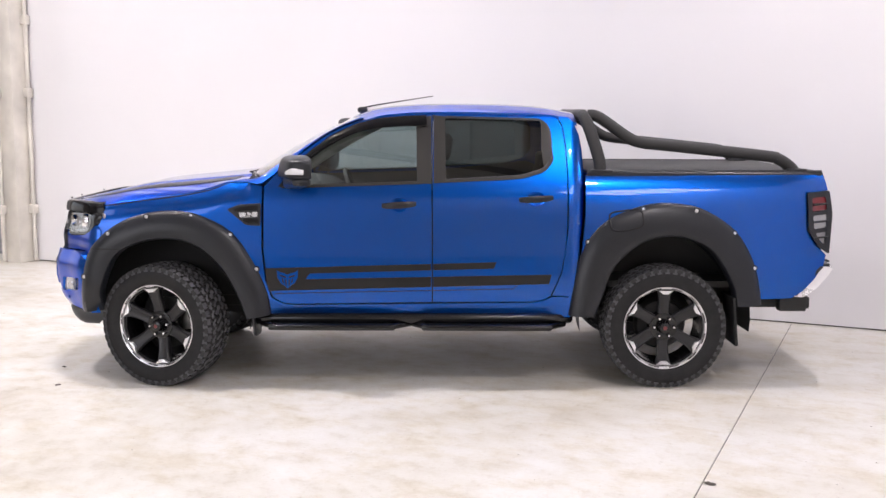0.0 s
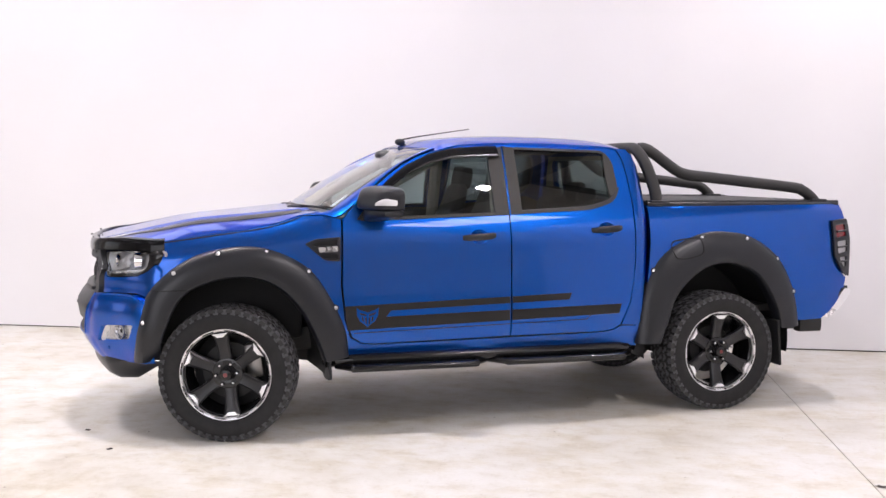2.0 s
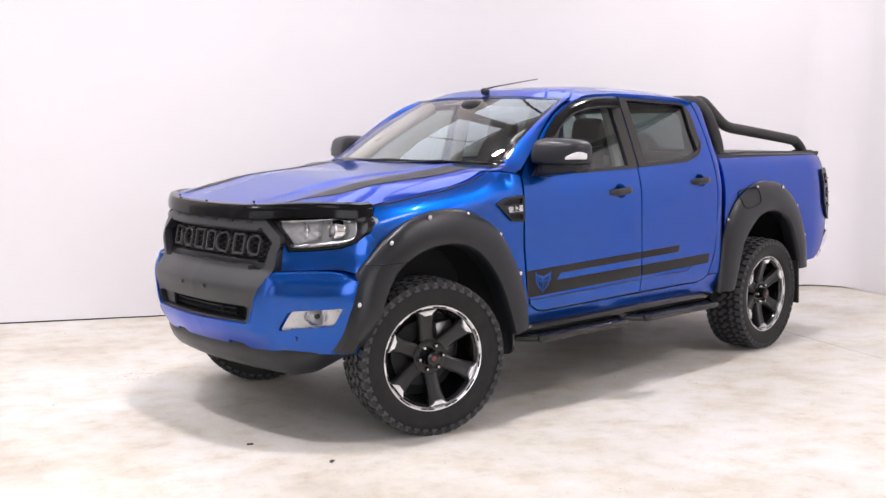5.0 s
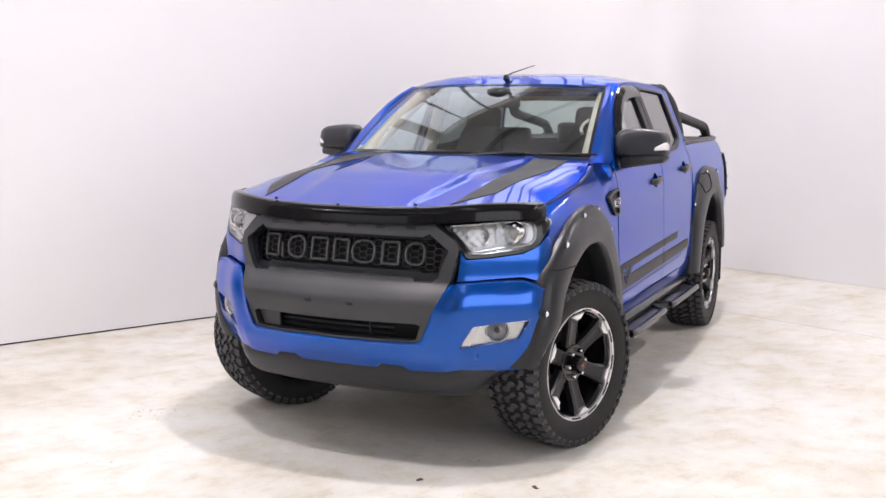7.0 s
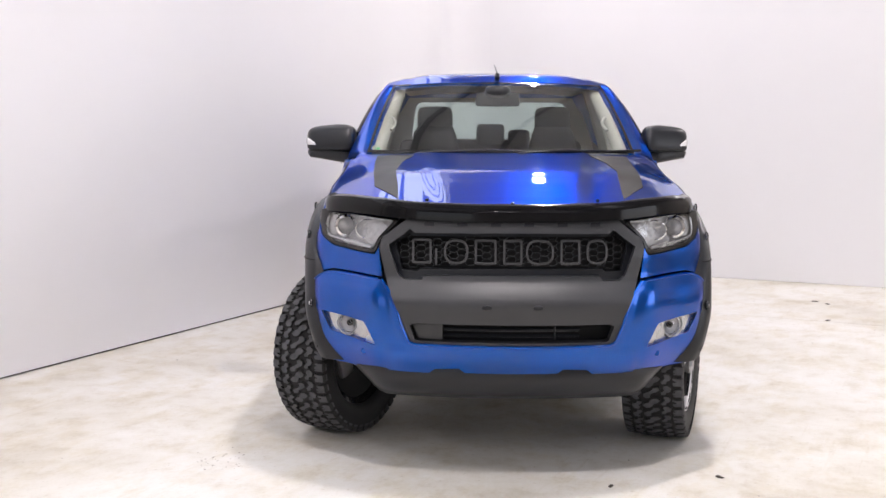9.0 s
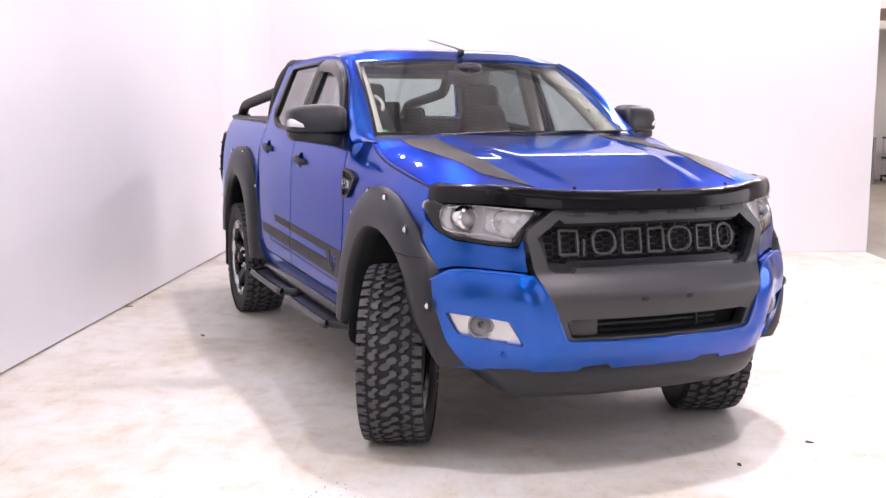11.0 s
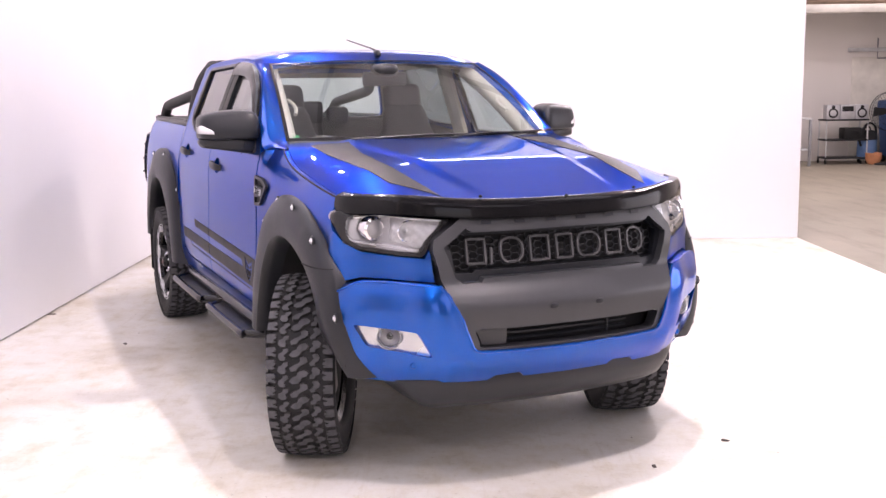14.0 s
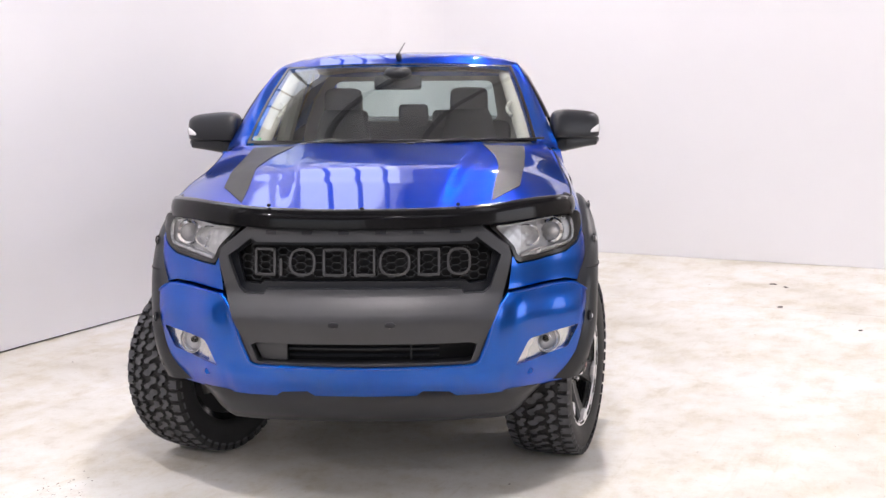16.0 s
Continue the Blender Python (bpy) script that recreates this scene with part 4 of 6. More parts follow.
# headlamps and fog lamps
for sgn in (-1, 1):
    lamp = part("headlight", sheet(HEAD, [], lambda y, z: on_front(.045)(sgn * y, z), AHEAD, .016, .01), LAMPHOUSING, truck, "projector headlight in a dark housing")
    ring = HEAD_LENS
    part("headlight_rim", sheet(HEAD, [ring], lambda y, z: on_front(.004)(sgn * y, z), AHEAD, .014, .03), GLOSSBLACK, lamp)
    part("headlight_lens", sheet(ring, [], lambda y, z: on_front(.001)(sgn * y, z), AHEAD, .02, 0), LENS, lamp)
    refl = rounded([(.478, 1.060), (.628, 1.072), (.640, .985), (.556, .957)], .01, 3)
    part("reflector", sheet(refl, [], lambda y, z: on_front(.030 - .016 * math.sin((z - .96) * 28) - .004 * math.sin(y * 190) * math.sin(z * 160))(sgn * y, z), AHEAD, .007, .02), LAMPBOWL, lamp)
    part("indicator_reflector", sheet(rounded([(.565, .955), (.66, .972), (.70, .958), (.60, .943)], .006, 3), [], lambda y, z: on_front(.03)(sgn * y, z), AHEAD, .012, .02), CHROME, lamp)
    c = on_front(.03)(sgn * .688, 1.026)
    turn = Matrix.Translation(c) @ Matrix.Rotation(radians(-90 + sgn * 8), 4, "Z")
    part("projector_ring", moved(lathe([(.030, -.018), (.036, -.024), (.046, -.02), (.050, .0), (.050, .02), (.03, .02)], 28), turn), CHROME, lamp)
    part("projector_lens", moved(lathe([(0, -.034), (.012, -.032), (.022, -.026), (.030, -.016), (.030, 0)], 24), turn), LAMPHOUSING, lamp)
    drl = [(.766, 1.062), (.776, 1.02), (.764, .985), (.70, .969), (.62, .956), (.566, .950)]
    part("running_light", tube([on_front(.014)(sgn * a, b) for a, b in spline(drl, 6)], .0065, 6), SATIN, lamp)
    part("inner_bezel", tube([on_front(.020)(sgn * a, b) for a, b in spline([(.745, 1.066), (.66, 1.076), (.56, 1.068), (.47, 1.062)], 6)], .006, 6), SATIN, lamp)
    c = on_front(.020)(sgn * .592, 1.022)
    turn = Matrix.Translation(c) @ Matrix.Rotation(radians(-90 + sgn * 14), 4, "Z")
    bm = lathe([(.044, -.012), (.041, -.014), (.039, -.010), (.030, .006), (.016, .016), (0, .018)], 28)
    for v in bm.verts:
        v.co.x *= 1.12
        v.co.z *= .92
    part("high_beam_bowl", moved(bm, turn), CHROME, lamp)
    part("bulb", moved(lathe([(0, -.010), (.006, -.008), (.008, .0), (.008, .016)], 12), turn), SATIN, lamp)
    part("side_reflector", sheet(rounded([(.728, 1.060), (.760, 1.056), (.768, 1.015), (.752, .985), (.730, .985), (.742, 1.02)], .006, 3), [], lambda y, z: on_front(.028)(sgn * y, z), AHEAD, .01, .01), LAMPBOWL, lamp)
    bez = part("fog_lamp", sheet(FOG, [[(.668 + .040 * math.cos(t), .627 + .036 * math.sin(t)) for t in np.linspace(0, 2 * math.pi, 20, False)]],
                                 lambda y, z: on_front(.004 + .012 * max(0, 1 - ((y - .668) ** 2 + (z - .627) ** 2) / .005))(sgn * y, z), AHEAD, .012, .02), SATIN, truck, "satin silver fog lamp bezel")
    c = on_front(.016)(sgn * .668, .627)
    turn = Matrix.Translation(c) @ Matrix.Rotation(radians(-90 - sgn * 26), 4, "Z")
    part("fog_bowl", moved(lathe([(.049, -.014), (.047, -.008), (.040, .004), (.024, .018), (0, .022)], 28), turn), LAMPBOWL, bez)
    part("fog_ring", moved(lathe([(.038, -.006), (.042, -.011), (.047, -.006), (.047, .004), (.038, .004)], 28), turn), SATIN, bez)
    part("fog_lens", moved(lathe([(0, -.016), (.016, -.014), (.030, -.007), (.038, .002)], 28), turn), LENS, bez)
    part("fog_bulb", moved(lathe([(0, -.004), (.008, -.003), (.013, .004), (.013, .016)], 14), turn), GLOSSBLACK, bez)

# ---------------------------------------------------------------- bonnet, protector, cowl
front_edge = [(-.712, 0), (-.706, .2), (-.672, .40), (-.597, .56), (-.485, .688), (-.385, .760), (-.29, .776)]
rear_edge = [(.575, .70), (.56, .5), (.52, .25), (.505, 0)]
half = spline(front_edge, 5) + [Vector((-.05, .775)), Vector((.2, .770)), Vector((.36, .757)), Vector((.50, .733))] + spline(rear_edge, 5)
outline = [(p.x, p.y) for p in half] + [(p.x, -p.y) for p in reversed(half[1:-1])]
part("bonnet", sheet(outline, [], lambda x, y: Vector((x, y, bonnet_z(x, y))), UP, .02, .055), BLUE, truck, "blue bonnet with raised shoulders")
fx = spline(front_edge, 8)
lip_line = resample([Vector((p.x, -p.y, 0)) for p in reversed(fx) if p.y < .774] + [Vector((p.x, p.y, 0)) for p in fx[1:] if p.y < .774], 81)
rows = []
for k, p in enumerate(lip_line):
    d = (lip_line[min(80, k + 2)] - lip_line[max(0, k - 2)]).normalized()
    n = Vector((-d.y, d.x, 0))                    # outwards
    z0 = bonnet_z(p.x, p.y)
    end = eased(min(k, 80 - k) / 5)
    row = []
    for out, dz in ((-.030, .001), (-.022, .010), (-.008, .014), (.005, .009), (.013, -.005), (.018, -.026), (.018, -.056), (.010, -.057), (.006, -.02)):
        q = p + n * out
        zz = bonnet_z(q.x, max(-.765, min(.765, q.y))) if out < -.02 else z0
        row.append(Vector((q.x, q.y, zz + dz * (.55 + .45 * end) if dz > 0 else zz + dz)))
    rows.append(row)
part("bonnet_protector", tidy(loft(rows)), SMOKE, truck, "glossy smoked acrylic bonnet protector")
for y in (-.34, 0, .34):
    c = Vector((-.722 + .42 * y * y, y, bonnet_z(-.70 + .42 * y * y, y) + .016))
    part("protector_clip", moved(blob(0, 0, 0, .006, .008, .006, 2.2, 8, 6), Matrix.Translation(c)), GLOSSBLACK, truck)
# vinyl wedges on the bonnet shoulders
stripe = [(.50, .44), (.48, .63), (.25, .625), (-.05, .605), (-.36, .575), (-.58, .46), (-.36, .475), (-.10, .50), (.20, .49)]
pair("bonnet_stripe", sheet(stripe, [], lambda x, y: Vector((x, -y, bonnet_z(x, y) + .0025)), UP, .025, .002), DECAL, truck, "dark vinyl stripe on the bonnet shoulder")
rows = []
for y in np.linspace(-.72, .72, 37):
    a = abs(y)
    xr = np.interp(a, [p[1] for p in reversed(rear_edge)] + [.75], [p[0] for p in reversed(rear_edge)] + [.60])
    rows.append([Vector((xr - .01, y, bonnet_z(xr, y) - .02)), Vector((xr + .03, y, 1.292)), Vector((xr + .09, y, 1.300)), Vector((xr + .15, y, 1.31))])
part("cowl", loft(rows), MATT, truck, "black plastic cowl below the windscreen")

# ---------------------------------------------------------------- windscreen, roof, pillars
def screen_pt(s, t, off=0.0):
    """Across s in -1..1, up t in 0..1."""
    a = abs(s)
    lo = Vector((.515 + .125 * a**2.2, s * .698, 1.310))
    hi = Vector((1.222 + .052 * a**2.2, s * .596, 1.703 - .016 * a**2))
    p = lo.lerp(hi, t)
    b = .022 * math.sin(math.pi * t)
    n = Vector((-.47, s * .12, .88))
    return p + n * (b + off)


part("windscreen", loft([[screen_pt(s, t) for s in np.linspace(-1, 1, 29)] for t in np.linspace(0, 1, 15)]), SCREEN, truck, "laminated windscreen").visible_shadow = False
rim = []
for k in range(29):
    rim.append((-1 + 2 * k / 28, 0))
for k in range(1, 15):
    rim.append((1, k / 14))
for k in range(1, 29):
    rim.append((1 - 2 * k / 28, 1))
for k in range(1, 14):
    rim.append((-1, 1 - k / 14))
rows = [[screen_pt(s, t, .003), screen_pt(s * (1 - .022 * (abs(s) > .99)), min(1, max(0, t + (.03 if t < .01 else -.03 if t > .99 else 0))), .003)] for s, t in rim]
part("windscreen_seal", loft(rows, closed=True), GLOSSBLACK, truck)

rows = []
for x in np.linspace(1.215, 2.66, 50):
    zt = FRAME_TOP(x)
    w = DOOR_W(zt) + .004
    if x > 2.5:
        w -= .03 * ((x - 2.5) / .16) ** 2
        zt -= .02 * ((x - 2.5) / .16) ** 2
    zm = ROOF_MID(x)
    row = []
    for s in np.linspace(-1, 1, 41):
        xx = x + (.055 * abs(s) ** 2.2 if x < 1.3 else .055 * abs(s) ** 2.2 * max(0, 1 - (x - 1.3) / .15))
        groove = -.006 * math.exp(-((abs(s) - .80) / .035) ** 2) * (1 if x > 1.3 else 0)
        row.append(Vector((xx, s * w, zt + (zm - zt) * (1 - abs(s) ** 4.0) + groove)))
    rows.append(row)
bm = loft(rows)
got = bmesh.ops.extrude_edge_only(bm, edges=[e for e in bm.edges if e.is_boundary])
for v in got["geom"]:
    if isinstance(v, bmesh.types.BMVert):
        v.co.z -= .02
        v.co.y *= .99
part("roof", tidy(bm), BLUE, truck, "blue cab roof")
# windscreen pillars
side_line = [Vector((.455, -.748, 1.284)), Vector((.56, -.762, 1.289)), Vector((.66, -side_w(.66, 1.262) + .008, 1.274))] + [Vector((x, -DOOR_W(FRAME_TOP(x)) - .002, FRAME_TOP(x))) for x in np.linspace(.72, 1.30, 12)]
glass_line = [Vector((.52, -.725, 1.289)), Vector((.585, -.70, 1.297))] + [screen_pt(-1, t) for t in np.linspace(0, 1, 14)]
A, B = resample(side_line, 26), resample(glass_line, 26)
rows = []
for k, (a, b) in enumerate(zip(A, B)):
    n = Vector((-.5, -.6, .62)).normalized()
    rows.append([a + Vector((0, .03, -.015))] + [a.lerp(b, t) + n * .009 * math.sin(math.pi * t) for t in np.linspace(0, 1, 8)] + [b + Vector((.02, .02, -.02))])
pair("windscreen_pillar", tidy(loft(rows)), BLUE, truck)

# ---------------------------------------------------------------- fenders
fender = [(.678, 1.262), (.672, .872), (.694, .671), (.72, .60), (.73, .45), (.60, .45), (.60, .80), (.45, .97), (.21, 1.07), (-.03, 1.06), (-.23, .985), (-.345, .90), (-.36, .86), (-.415, .86),
          (-.412, .94), (-.372, .985), (-.340, 1.03), (-.322, 1.075), (-.318, 1.105), (-.285, 1.140)] + [(x, BONNET_SIDE(x) - .004) for x in (-.2, -.1, 0, .1, .2, .3, .38, .45)] + [(.56, 1.282), (.64, 1.27)]
pair("front_fender", sheet(fender, [], on_side(), LEFT, .025, .02), BLUE, truck)

# dark shut line between bonnet and fender
shut = [Vector((x, -side_w(x, BONNET_SIDE(x) - .010) - .0005, BONNET_SIDE(x) - .010)) for x in np.linspace(-.33, .42, 24)] + [Vector((.50, -.752, 1.284)), Vector((.56, -.735, 1.290))]
pair("shut_line", tube(shut, .0042, 6), DEEP, truck)

# wheel flares
FLARE_F = ([(-.490, .455), (-.488, .52), (-.472, .671), (-.405, .865), (-.232, 1.022), (-.032, 1.097), (.214, 1.103), (.458, 1.0), (.602, .826), (.698, .625), (.722, .455)],
           [(-.353, .462), (-.348, .51), (-.333, .621), (-.239, .823), (-.088, .911), (.111, .936), (.282, .887), (.427, .75), (.523, .574), (.575, .435)])
FLARE_R = ([(2.605, .455), (2.646, .739), (2.719, .935), (2.845, 1.066), (3.048, 1.152), (3.228, 1.171), (3.435, 1.133), (3.647, .991), (3.774, .77), (3.823, .533)],
           [(2.765, .455), (2.812, .582), (2.879, .767), (3.03, .911), (3.183, .963), (3.339, .951), (3.497, .861), (3.622, .664), (3.656, .525)])


def flare_y(p, s, front):
    """Depth of the flare's face: s is 0 at the body and 1 at the wheel."""
    reach = .898
    if front:
        reach -= .020 * max(0, (-.20 - p.x) / .26) ** 1.5
    return reach


def flare(curves, front):
    o = resample(spline([(*p, 0) for p in curves[0]], 8), 90)
    i = resample(spline([(*p, 0) for p in curves[1]], 8), 90)
    rows = []
    tuck_o = curve([(.40, .20), (.455, .165), (.51, .122), (.60, .100), (.67, .090), (.78, .070), (.86, .058), (.95, .050)])
    tuck_i = curve([(.40, .17), (.455, .135), (.50, .085), (.56, .045), (.62, .018), (.70, 0), (.8, 0)])
    for a, b in zip(o, i):
        row = []
        r = flare_y(a, 0, front)
        if front and a.x < -.2:
            to, ti = max(.05, tuck_o(a.y)), max(0, tuck_i(a.y))
            for s, y in ((0, r - to - .03), (0, r - to), (.05, r - to * .70), (.16, r - to * .40 - ti * .2), (.32, r - to * .16 - ti * .35), (.52, r - to * .04 - ti * .6), (.8, r - ti), (.95, r - ti - .004), (1.0, r - ti - .014), (1.02, r - ti - .05), (1.02, r - ti - .10)):
                p = a.lerp(b, s)
                row.append(Vector((p.x, -y, p.y)))
            rows.append(row)
            continue
        for s, y in ((0, r - .08), (0.0, r - .050), (.05, r - .037), (.16, r - .022), (.32, r - .010), (.52, r - .002), (.80, r), (.95, r - .005), (1.0, r - .016), (1.02, r - .05), (1.02, r - .10)):
            p = a.lerp(b, s)
            row.append(Vector((p.x, -y, p.y)))
        rows.append(row)
    FLARE_ROWS[front] = rows
    return tidy(loft(rows))


FLARE_ROWS = {}
REAR_FLARE = None
BOLTS_F = [(-.443, .692), (-.276, .969), (-.034, 1.076), (.238, 1.080), (.480, .963), (.640, .747)]
BOLTS_R = [(2.719, .924), (3.055, 1.135), (3.384, 1.127), (3.63, .985), (3.765, .765)]
bolt_bm = lathe([(0, -.007), (.006, -.0062), (.011, -.002), (.0125, .001), (.0125, .006)], 14)
pocket_bm = lathe([(.0125, .0), (.017, -.001), (.020, .002), (.020, .006)], 14)
for front, curves, bolts in ((True, FLARE_F, BOLTS_F), (False, FLARE_R, BOLTS_R)):
    base = flare(curves, front)
    if not front:
        REAR_FLARE = BVHTree.FromBMesh(base)
    for sgn in (-1, 1):
        fl = part("wheel_flare", base.copy() if sgn < 0 else mirrored(base), MATT, truck, "matt black bolt-on wheel flare")
        for x, z in bolts:
            r = -min((p for row in FLARE_ROWS[front] for p in row[1:9]), key=lambda p: (p.x - x) ** 2 + (p.z - z) ** 2).y
            m = Matrix.Translation((x, sgn * (r + .001), z)) @ Matrix.Rotation(0 if sgn < 0 else math.pi, 4, "Z")
            part("flare_bolt", moved(bolt_bm.copy(), m), MACHINED, fl, "bright flare bolt")
            part("bolt_pocket", moved(pocket_bm.copy(), m), MATT, fl)
    base.free()
bolt_bm.free()
pocket_bm.free()
SEAM_Z = .872
line = []
for j in range(1, 9):
    col = [row[j] for row in FLARE_ROWS[True][:45]]
    a, b = next((a, b) for a, b in zip(col, col[1:]) if (a.z - SEAM_Z) * (b.z - SEAM_Z) <= 0)
    line.append(a.lerp(b, (SEAM_Z - a.z) / (b.z - a.z)) + Vector((0, -.0012, 0)))
pair("flare_seam", tube(line, .0030, 5), DEEP, truck)
# liners inside the arches
for cx, r in ((.06, .53), (3.22, .545)):
    rows = []
    for t in np.linspace(-.15, math.pi - .14 if cx < 1 else math.pi + .15, 25):
        rows.append([Vector((cx + (r + dr) * math.cos(t), y, .43 + (r + dr) * math.sin(t))) for y, dr in ((-.815, .0), (-.60, -.01), (-.38, -.03), (-.36, -.4))])
    pair("arch_liner", loft(rows), LINERBLACK, truck)

# ---------------------------------------------------------------- doors

front_door = [(.69, 1.262), (.685, .872), (.706, .671), (.742, .569), (.80, .533), (.87, .524), (1.738, .540), (1.737, 1.0), (1.733, 1.28), (1.738, 1.714)] + \
             [(x, FRAME_TOP(x) - .014) for x in (1.6, 1.5, 1.4, 1.286, 1.18, 1.084, .98, .88, .80, .74)]
front_hole = [(.835, 1.262), (1.648, 1.292), (1.640, 1.672), (1.50, 1.664), (1.38, 1.642), (1.25, 1.600), (1.10, 1.525), (.98, 1.44), (.90, 1.36)]
rear_door = [(1.746, .540), (2.37, .545), (2.44, .555), (2.488, .585), (2.53, .68), (2.55, .73), (2.575, .87), (2.584, .993), (2.584, 1.356), (2.575, 1.52), (2.557, 1.638), (2.53, 1.69), (2.49, 1.700), (1.746, 1.714), (1.741, 1.28), (1.745, 1.0)]
rear_hole = rounded([(1.812, 1.308), (2.289, 1.334), (2.44, 1.378), (2.488, 1.44), (2.478, 1.62), (2.43, 1.680), (1.814, 1.694)], [.02, .05, .06, .05, .05, .05, .02], 4)
arrow = rounded(front_hole, [.02, .02, .02, .06, .06, .06, .06, .06, .06], 4)
HANDLES = ((1.532, 1.153), (2.388, 1.193))
CUPS = [[(x + .058 * math.cos(t), z + .043 * math.sin(t)) for t in np.linspace(0, 2 * math.pi, 28, False)] for x, z in HANDLES]


def grown(loop, d):
    """The outline moved outwards by d."""
    k = len(loop)
    area = sum(loop[i - 1][0] * loop[i][1] - loop[i][0] * loop[i - 1][1] for i in range(k))
    out = []
    for i in range(k):
        t = Vector(loop[(i + 1) % k]) - Vector(loop[i - 1])
        nrm = Vector((t.y, -t.x)).normalized() * (d if area > 0 else -d)
        out.append((loop[i][0] + nrm.x, loop[i][1] + nrm.y))
    return out


for sgn in (-1, 1):
    def made(name, bm, mat, parent, label=""):
        return part(name, bm if sgn < 0 else mirrored(bm), mat, parent, label)
    fd = made("front_door", sheet(front_door, [arrow, CUPS[0]], on_side(), LEFT, .026, .02), BLUE, truck, "blue front door")
    rd = made("rear_door", sheet(rear_door, [rear_hole, CUPS[1]], on_side(), LEFT, .026, .02), BLUE, truck, "blue rear door")
    g = made("door_window", sheet(arrow, [], on_side(-.012), LEFT, .05, 0), TINTED, fd, "tinted side window")
    g.visible_shadow = False
    g = made("door_window", sheet(rear_hole, [], on_side(-.012), LEFT, .05, 0), PRIVACY, rd, "tinted side window")
    g.visible_shadow = False
    made("window_seal", sheet(grown(arrow, .011), [grown(arrow, -.004)], on_side(.003), LEFT, .025, .022), MATT, fd)
    made("window_seal", sheet(grown(rear_hole, .011), [grown(rear_hole, -.004)], on_side(.003), LEFT, .025, .022), MATT, rd)
    # satin grey pillars beside the windows and sills under them
    made("door_pillar_trim", sheet([(1.646, 1.29), (1.734, 1.293), (1.733, 1.705), (1.638, 1.690)], [], on_side(.005), LEFT, .03, .012), TRIM, fd)
    made("door_pillar_trim", sheet([(1.747, 1.293), (1.822, 1.303), (1.818, 1.700), (1.747, 1.708)], [], on_side(.005), LEFT, .03, .012), TRIM, rd)
    made("door_pillar_trim", sheet([(2.436, 1.392), (2.486, 1.44), (2.478, 1.62), (2.43, 1.682), (2.425, 1.5)], [], on_side(.005), LEFT, .03, .012), TRIM, rd)
    made("window_sill_strip", sheet([(.80, 1.252), (1.735, 1.284), (1.735, 1.303), (.80, 1.270)], [], on_side(.006), LEFT, .03, .01), TRIM, fd)
    made("window_sill_strip", sheet([(1.747, 1.287)] + grown(rear_hole, .020)[5:19] + grown(rear_hole, .004)[18:4:-1] + [(1.747, 1.303)], [], on_side(.006), LEFT, .02, .01), TRIM, rd)
    made("mirror_sail", sheet([(.775, 1.258), (.95, 1.262), (.93, 1.40), (.86, 1.37)], [], on_side(.005), LEFT, .02, .01), MATT, fd)
    # weather shield over the front window
    lo = [(.90, 1.372), (.99, 1.455), (1.10, 1.527), (1.25, 1.594), (1.40, 1.626), (1.55, 1.636), (1.705, 1.640)]
    hi = [(.905, 1.425), (.985, 1.497), (1.10, 1.582), (1.25, 1.652), (1.40, 1.690), (1.55, 1.703), (1.70, 1.708)]
    rows = []
    for a, b in zip(resample([Vector((*p, 0)) for p in lo], 26), resample([Vector((*p, 0)) for p in hi], 26)):
        row = []
        for t, off in ((0, .012), (.0, .026), (.15, .030), (.55, .026), (.85, .016), (1.0, .004)):
            p = a.lerp(b, t)
            row.append(on_side(off)(p.x, p.y))
        rows.append(row)
    bm = loft(rows)
    bm.verts.ensure_lookup_table()
    k = len(rows[0])
    bm.faces.new([bm.verts[len(bm.verts) - k + i] for i in range(k)])
    made("weather_shield", tidy(bm), SMOKE, fd, "smoked acrylic weather shield")
    # handles in their scooped cups
    for door, x0, z0 in ((fd, 1.532, 1.153), (rd, 2.388, 1.193)):
        w = side_w(x0, z0)
        rows = []
        for t in np.linspace(-1, 1, 15):
            x = x0 + .108 * t
            out = .030 * (1 - abs(t) ** 4) + .004
            hgt = .021 * (1 - .35 * abs(t) ** 3)
            rows.append([Vector((x, -w - out + dy, z0 + .007 * t + dz * hgt)) for dy, dz in ((0, .5), (.006, 1), (.016, .8), (.016, -.8), (.006, -1), (0, -.5))])
        bm = loft(rows, ring=True)
        made("door_handle", tidy(bm), MATT, door, "black door handle")
        def cup_fn(x, z):
            d = min(1, ((x - x0) / .058) ** 2 + ((z - z0) / .043) ** 2)
            return Vector((x, -side_w(x, z) + .001 + .020 * (1 - d * d), z))
        made("handle_cup", sheet(CUPS[0] if x0 < 2 else CUPS[1], [], cup_fn, LEFT, .010, 0), BLUE, door)
    # side vent
    vent = [(.461, 1.122), (.531, 1.150), (.672, 1.160), (.668, 1.018), (.578, 1.024)]
    v_ = made("side_vent", sheet(rounded(vent, .012, 3), [rounded([(.50, 1.118), (.545, 1.136), (.655, 1.146), (.652, 1.115), (.51, 1.108)], .004, 2), rounded([(.555, 1.05), (.585, 1.036), (.655, 1.032), (.655, 1.060), (.56, 1.066)], .004, 2)],
                                on_side(.014), LEFT, .014, .02), MATT, truck, "black side vent with a small badge")
    made("vent_badge", sheet(rounded([(.545, 1.072), (.652, 1.076), (.652, 1.108), (.535, 1.102)], .005, 2), [], on_side(.018), LEFT, .012, .005), SATIN, v_)
    cu = bpy.data.curves.new("badge_text", "FONT")
    cu.body, cu.size, cu.align_x, cu.align_y, cu.extrude = "3.2", .042, "CENTER", "CENTER", .0015
    tmp = bpy.data.objects.new("badge_text", cu)
    words = bpy.data.meshes.new_from_object(tmp)
